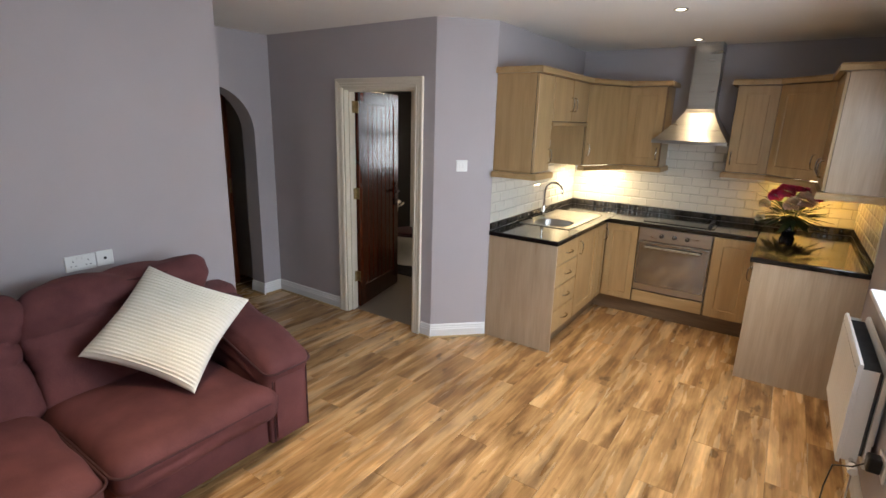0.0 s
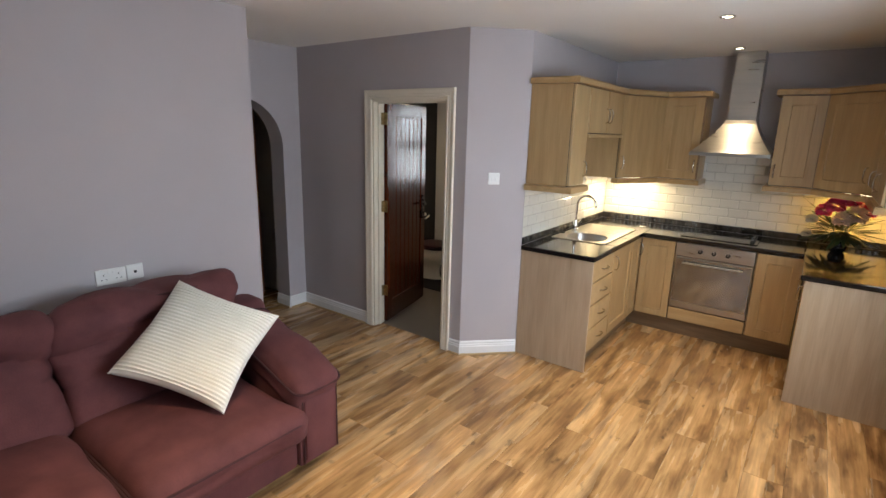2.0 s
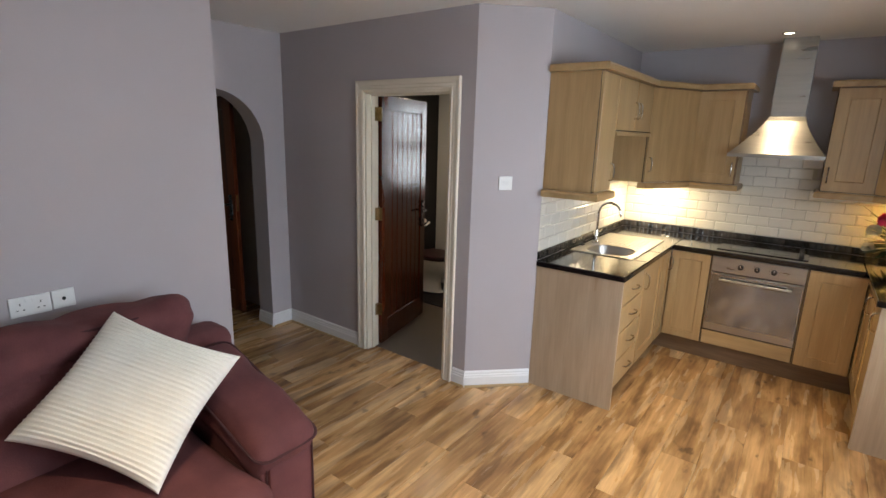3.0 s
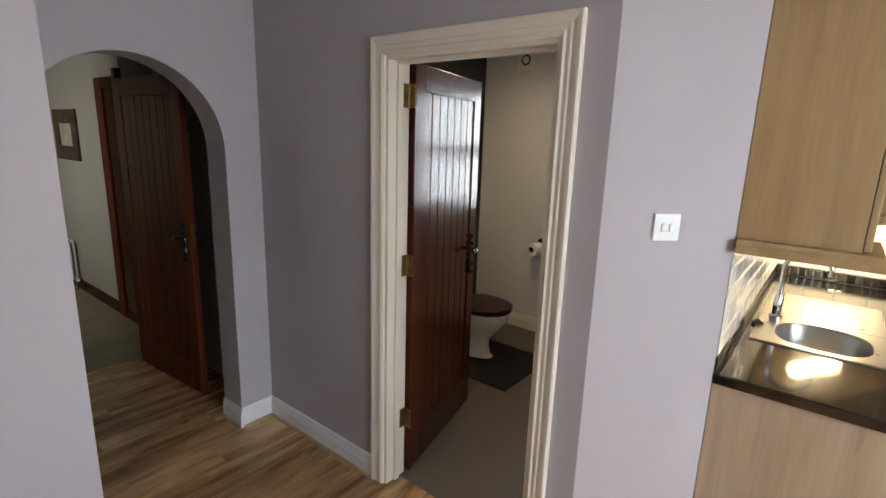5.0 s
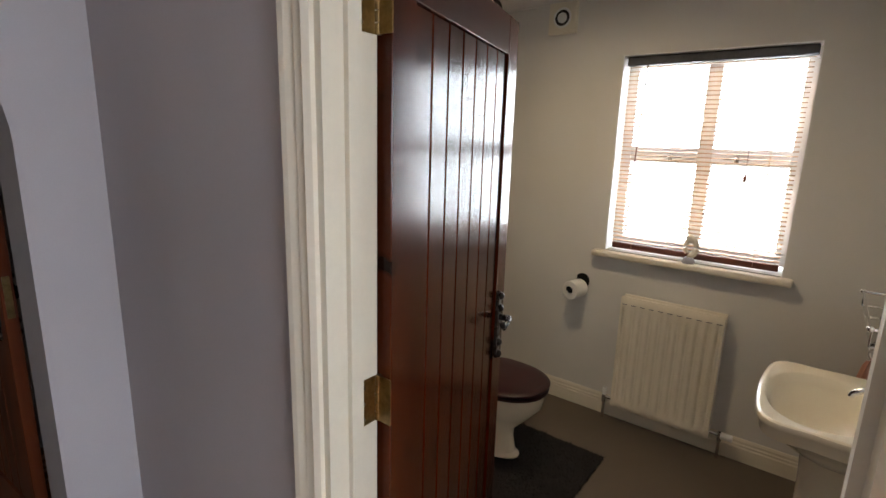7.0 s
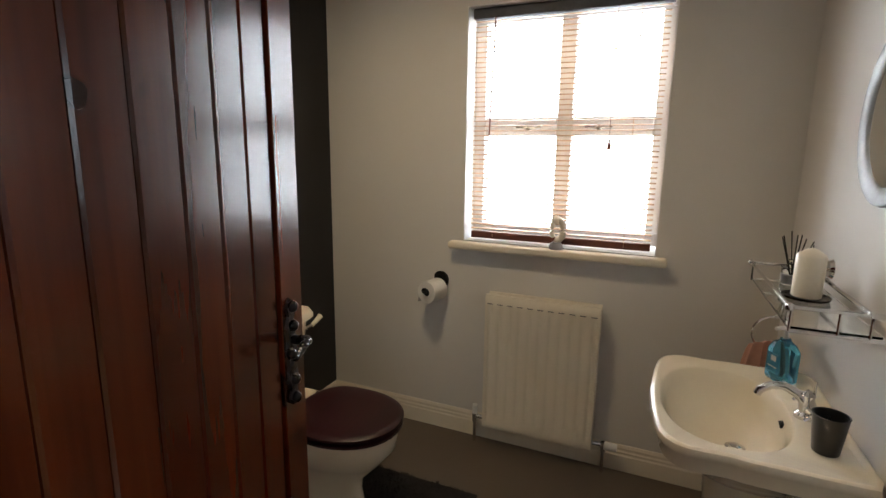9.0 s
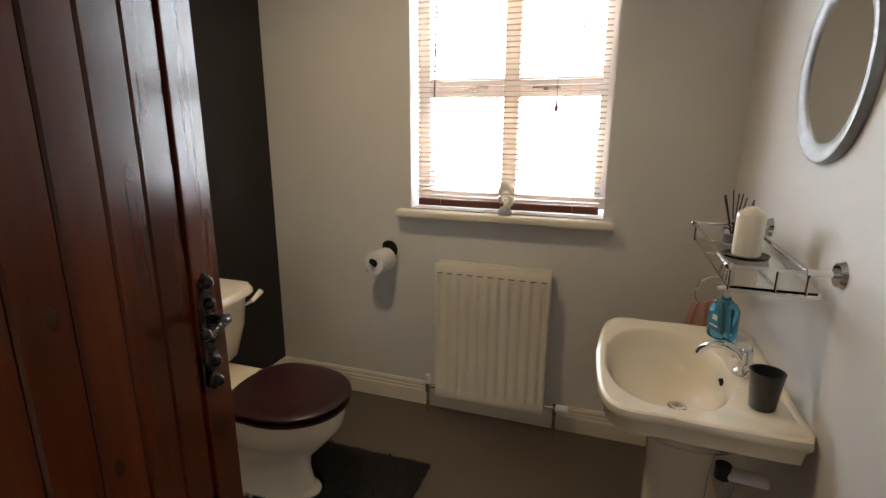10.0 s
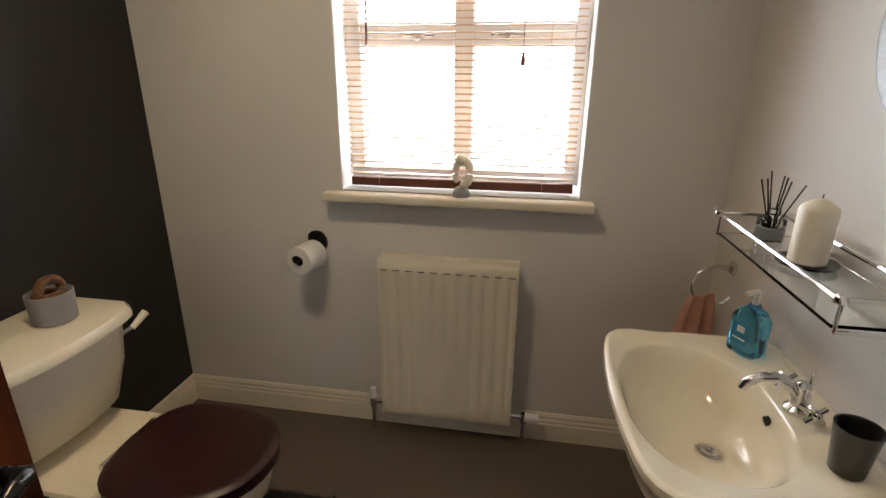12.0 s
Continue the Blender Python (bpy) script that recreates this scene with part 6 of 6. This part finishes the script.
framed_picture(pose(-7.27, HN, 1.585), 0.64, 0.47, "dark framed picture with a pale centre on the hall wall", M_print)
framed_picture(pose(-8.05, HN, 1.74), 0.36, 0.30, "small dark framed picture on the hall wall", M_print)

# ---- outside ----
structure("ground", B(-60, 60, -60, 80, -0.5, -0.3), M_grass, "mown grass round the house", "grass")
nb = thing("neighbour_house", "white rendered house across the yard with a slate roof", "house", pose(0, 0, -0.3))
part("wall", B(-9.0, 6.0, 12.0, 16.0, 0, 3.2), M_render, nb)
part("roof", loft(bmesh.new(), [[(-9.3, 11.7, 3.2), (6.3, 11.7, 3.2), (6.3, 16.3, 3.2), (-9.3, 16.3, 3.2)], [(-9.3, 13.9, 5.0), (6.3, 13.9, 5.0), (6.3, 14.1, 5.0), (-9.3, 14.1, 5.0)]]), M_slate, nb, "grey slate roof")
part("gutter", tube(bmesh.new(), [(-9.2, 11.7, 3.15), (6.2, 11.7, 3.15)], 0.06, 8), M_slate, nb, "grey gutter")

# ---- floor planks ----
rng = random.Random(11)
floor = tagged(new("floor"), "rustic oak plank floor in warm brown tones", "floor", "", "structure")
PW, PL, GAP = 0.185, 1.22, 0.0008
plank_cache = {}


def plank(x0, x1, y0, y1):
    w, l_ = round(x1 - x0 - GAP, 3), round(y1 - y0 - GAP, 3)
    if w < 0.01 or l_ < 0.01:
        return
    if (w, l_) not in plank_cache:
        bm = bmesh.new()
        e = 0.0012
        lo = [bm.verts.new((x, y, -0.011)) for x, y in ((0, 0), (w, 0), (w, l_), (0, l_))]
        md = [bm.verts.new((x, y, -e)) for x, y in ((0, 0), (w, 0), (w, l_), (0, l_))]
        hi = [bm.verts.new((x, y, 0)) for x, y in ((e, e), (w - e, e), (w - e, l_ - e), (e, l_ - e))]
        for p, q in ((lo, md), (md, hi)):
            for k in range(4):
                bm.faces.new((p[k], p[(k + 1) % 4], q[(k + 1) % 4], q[k]))
        bm.faces.new(hi)
        plank_cache[w, l_] = mesh_of("plank", bm, M_floor)
    o = new("plank", plank_cache[w, l_])
    o.parent = floor
    o.matrix_basis = pose(x0, y0, 0)


def spans(xa, xb):
    """The stretches along y that are floored between two x, room by room."""
    m = (xa + xb) / 2
    if m > XK:
        return [(YS, YN)]
    if m > -1.975:
        return [(YS, YD + (m + 1.975))]
    if m > XS:
        return [(YS, YD + (0.09 if DX0 < m < DX1 else 0))]
    if m > XA:
        return [(YSE, YD + (0.09 if DX0 < m < DX1 else 0))]
    if m > XA - 0.19:
        return [(AC - AR, AC + AR)]
    return [(HS, HN)]


edges = [XE]
while edges[-1] > -5.26:
    edges.append(edges[-1] - PW)
edges[-1] = -5.26
for cut in (XK, XS, XA, XA - 0.19):
    edges.append(cut)
edges = sorted(set(edges))
i = 0
for xa, xb in zip(edges, edges[1:]):
    for y0, y1 in spans(xa, xb):
        col = math.floor((XE - (xa + xb) / 2) / PW)
        y = YS - (col * 0.437 % 1.0) * PL
        while y < y1:
            a, b = max(y, y0), min(y + PL, y1)
            if b > a:
                plank(xa, xb, a, b)
            y += PL

# ---- wall tiles ----
TW, TH, TG = 0.152, 0.0775, 0.003


def tile_mesh(w, h):
    bm = bmesh.new()
    e, d = 0.009, 0.007
    lo = [bm.verts.new((x, 0, z)) for x, z in ((0, 0), (w, 0), (w, h), (0, h))]
    md = [bm.verts.new((x, -d * 0.45, z)) for x, z in ((0, 0), (w, 0), (w, h), (0, h))]
    hi = [bm.verts.new((x, -d, z)) for x, z in ((e, e), (w - e, e), (w - e, h - e), (e, h - e))]
    for p, q in ((lo, md), (md, hi)):
        for k in range(4):
            bm.faces.new((p[k], p[(k + 1) % 4], q[(k + 1) % 4], q[k]))
    bm.faces.new(hi)
    return bm


tile_cache = {}


def tile(parent, u, z, w, h, mat, name="tile"):
    key = (round(w, 3), round(h, 3), mat.name)
    if w < 0.012 or h < 0.012:
        return
    if key not in tile_cache:
        tile_cache[key] = mesh_of(name, tile_mesh(key[0], key[1]), mat)
    o = new(name, tile_cache[key])
    o.parent = parent
    o.matrix_basis = pose(u, 0, z)


def tiled_wall(name, m, length, top, label):
    """Brick-bond tiles over a mosaic border; local x along the wall, tiles face -y; top(u): height of the tiled field at u."""
    ob = tagged(new(name), label, "wall tiles", "", "structure")
    ob.matrix_basis = m
    mx = max(top(length * k / 40) for k in range(41))
    part("mosaic_bed", B(0.001, length - 0.001, -0.0030, -0.0005, ZT + 0.001, ZT + 0.057), M_dark, ob)
    part("grout_bed", B(0.001, length - 0.001, -0.0025, -0.0005, ZT + 0.058, min(top(0.01), top(length - 0.01), top(length / 2))), M_grout, ob)
    u = 0.002
    while u < length - 0.01:
        w = min(0.030 + 0.014 * rng.random(), length - u - 0.001)
        tile(ob, u, ZT + 0.004, w, 0.052, M_mosaic, "mosaic_tile")
        u += w + 0.0014
    z, row = ZT + 0.06, 0
    while z < mx - 0.01:
        u = 0.002 - (TW + TG) / 2 * (row % 2)
        while u < length - 0.005:
            a, b = max(u, 0.002), min(u + TW, length - 0.002)
            t = top((a + b) / 2)
            h = min(TH, t - z)
            if b - a > 0.012 and h > 0.012:
                tile(ob, a, z, b - a, h, M_tile)
            u += TW + TG
        z += TH + TG
        row += 1
    return ob


tiled_wall("tiles_north", pose(XK, YN - 0.0005, 0), XE - XK, lambda u: 1.62 if 0.83 < u < 1.44 else 1.40, "cream-white bevelled metro tiles with a dark mosaic border")
part("grout_bed", B(0.86, 1.42, -0.0025, -0.0005, 1.395, 1.61), M_grout, bpy.data.objects["tiles_north"])
tiled_wall("tiles_west", pose(XK + 0.0005, 4.655, 0, 0, 0, 90), YN - 0.009 - 4.655, lambda u: 1.345 if u < 0.29 else (1.76 if u < 1.09 else 1.39), "cream-white bevelled metro tiles with a dark mosaic border")
part("grout_bed", B(0.29, 1.09, -0.0025, -0.0005, 1.34, 1.755), M_grout, bpy.data.objects["tiles_west"])
tiled_wall("tiles_east", pose(XE - 0.0005, YN - 0.009, 0, 0, 0, -90), YN - 0.009 - 5.15, lambda u: 1.38, "cream-white bevelled metro tiles with a dark mosaic border")
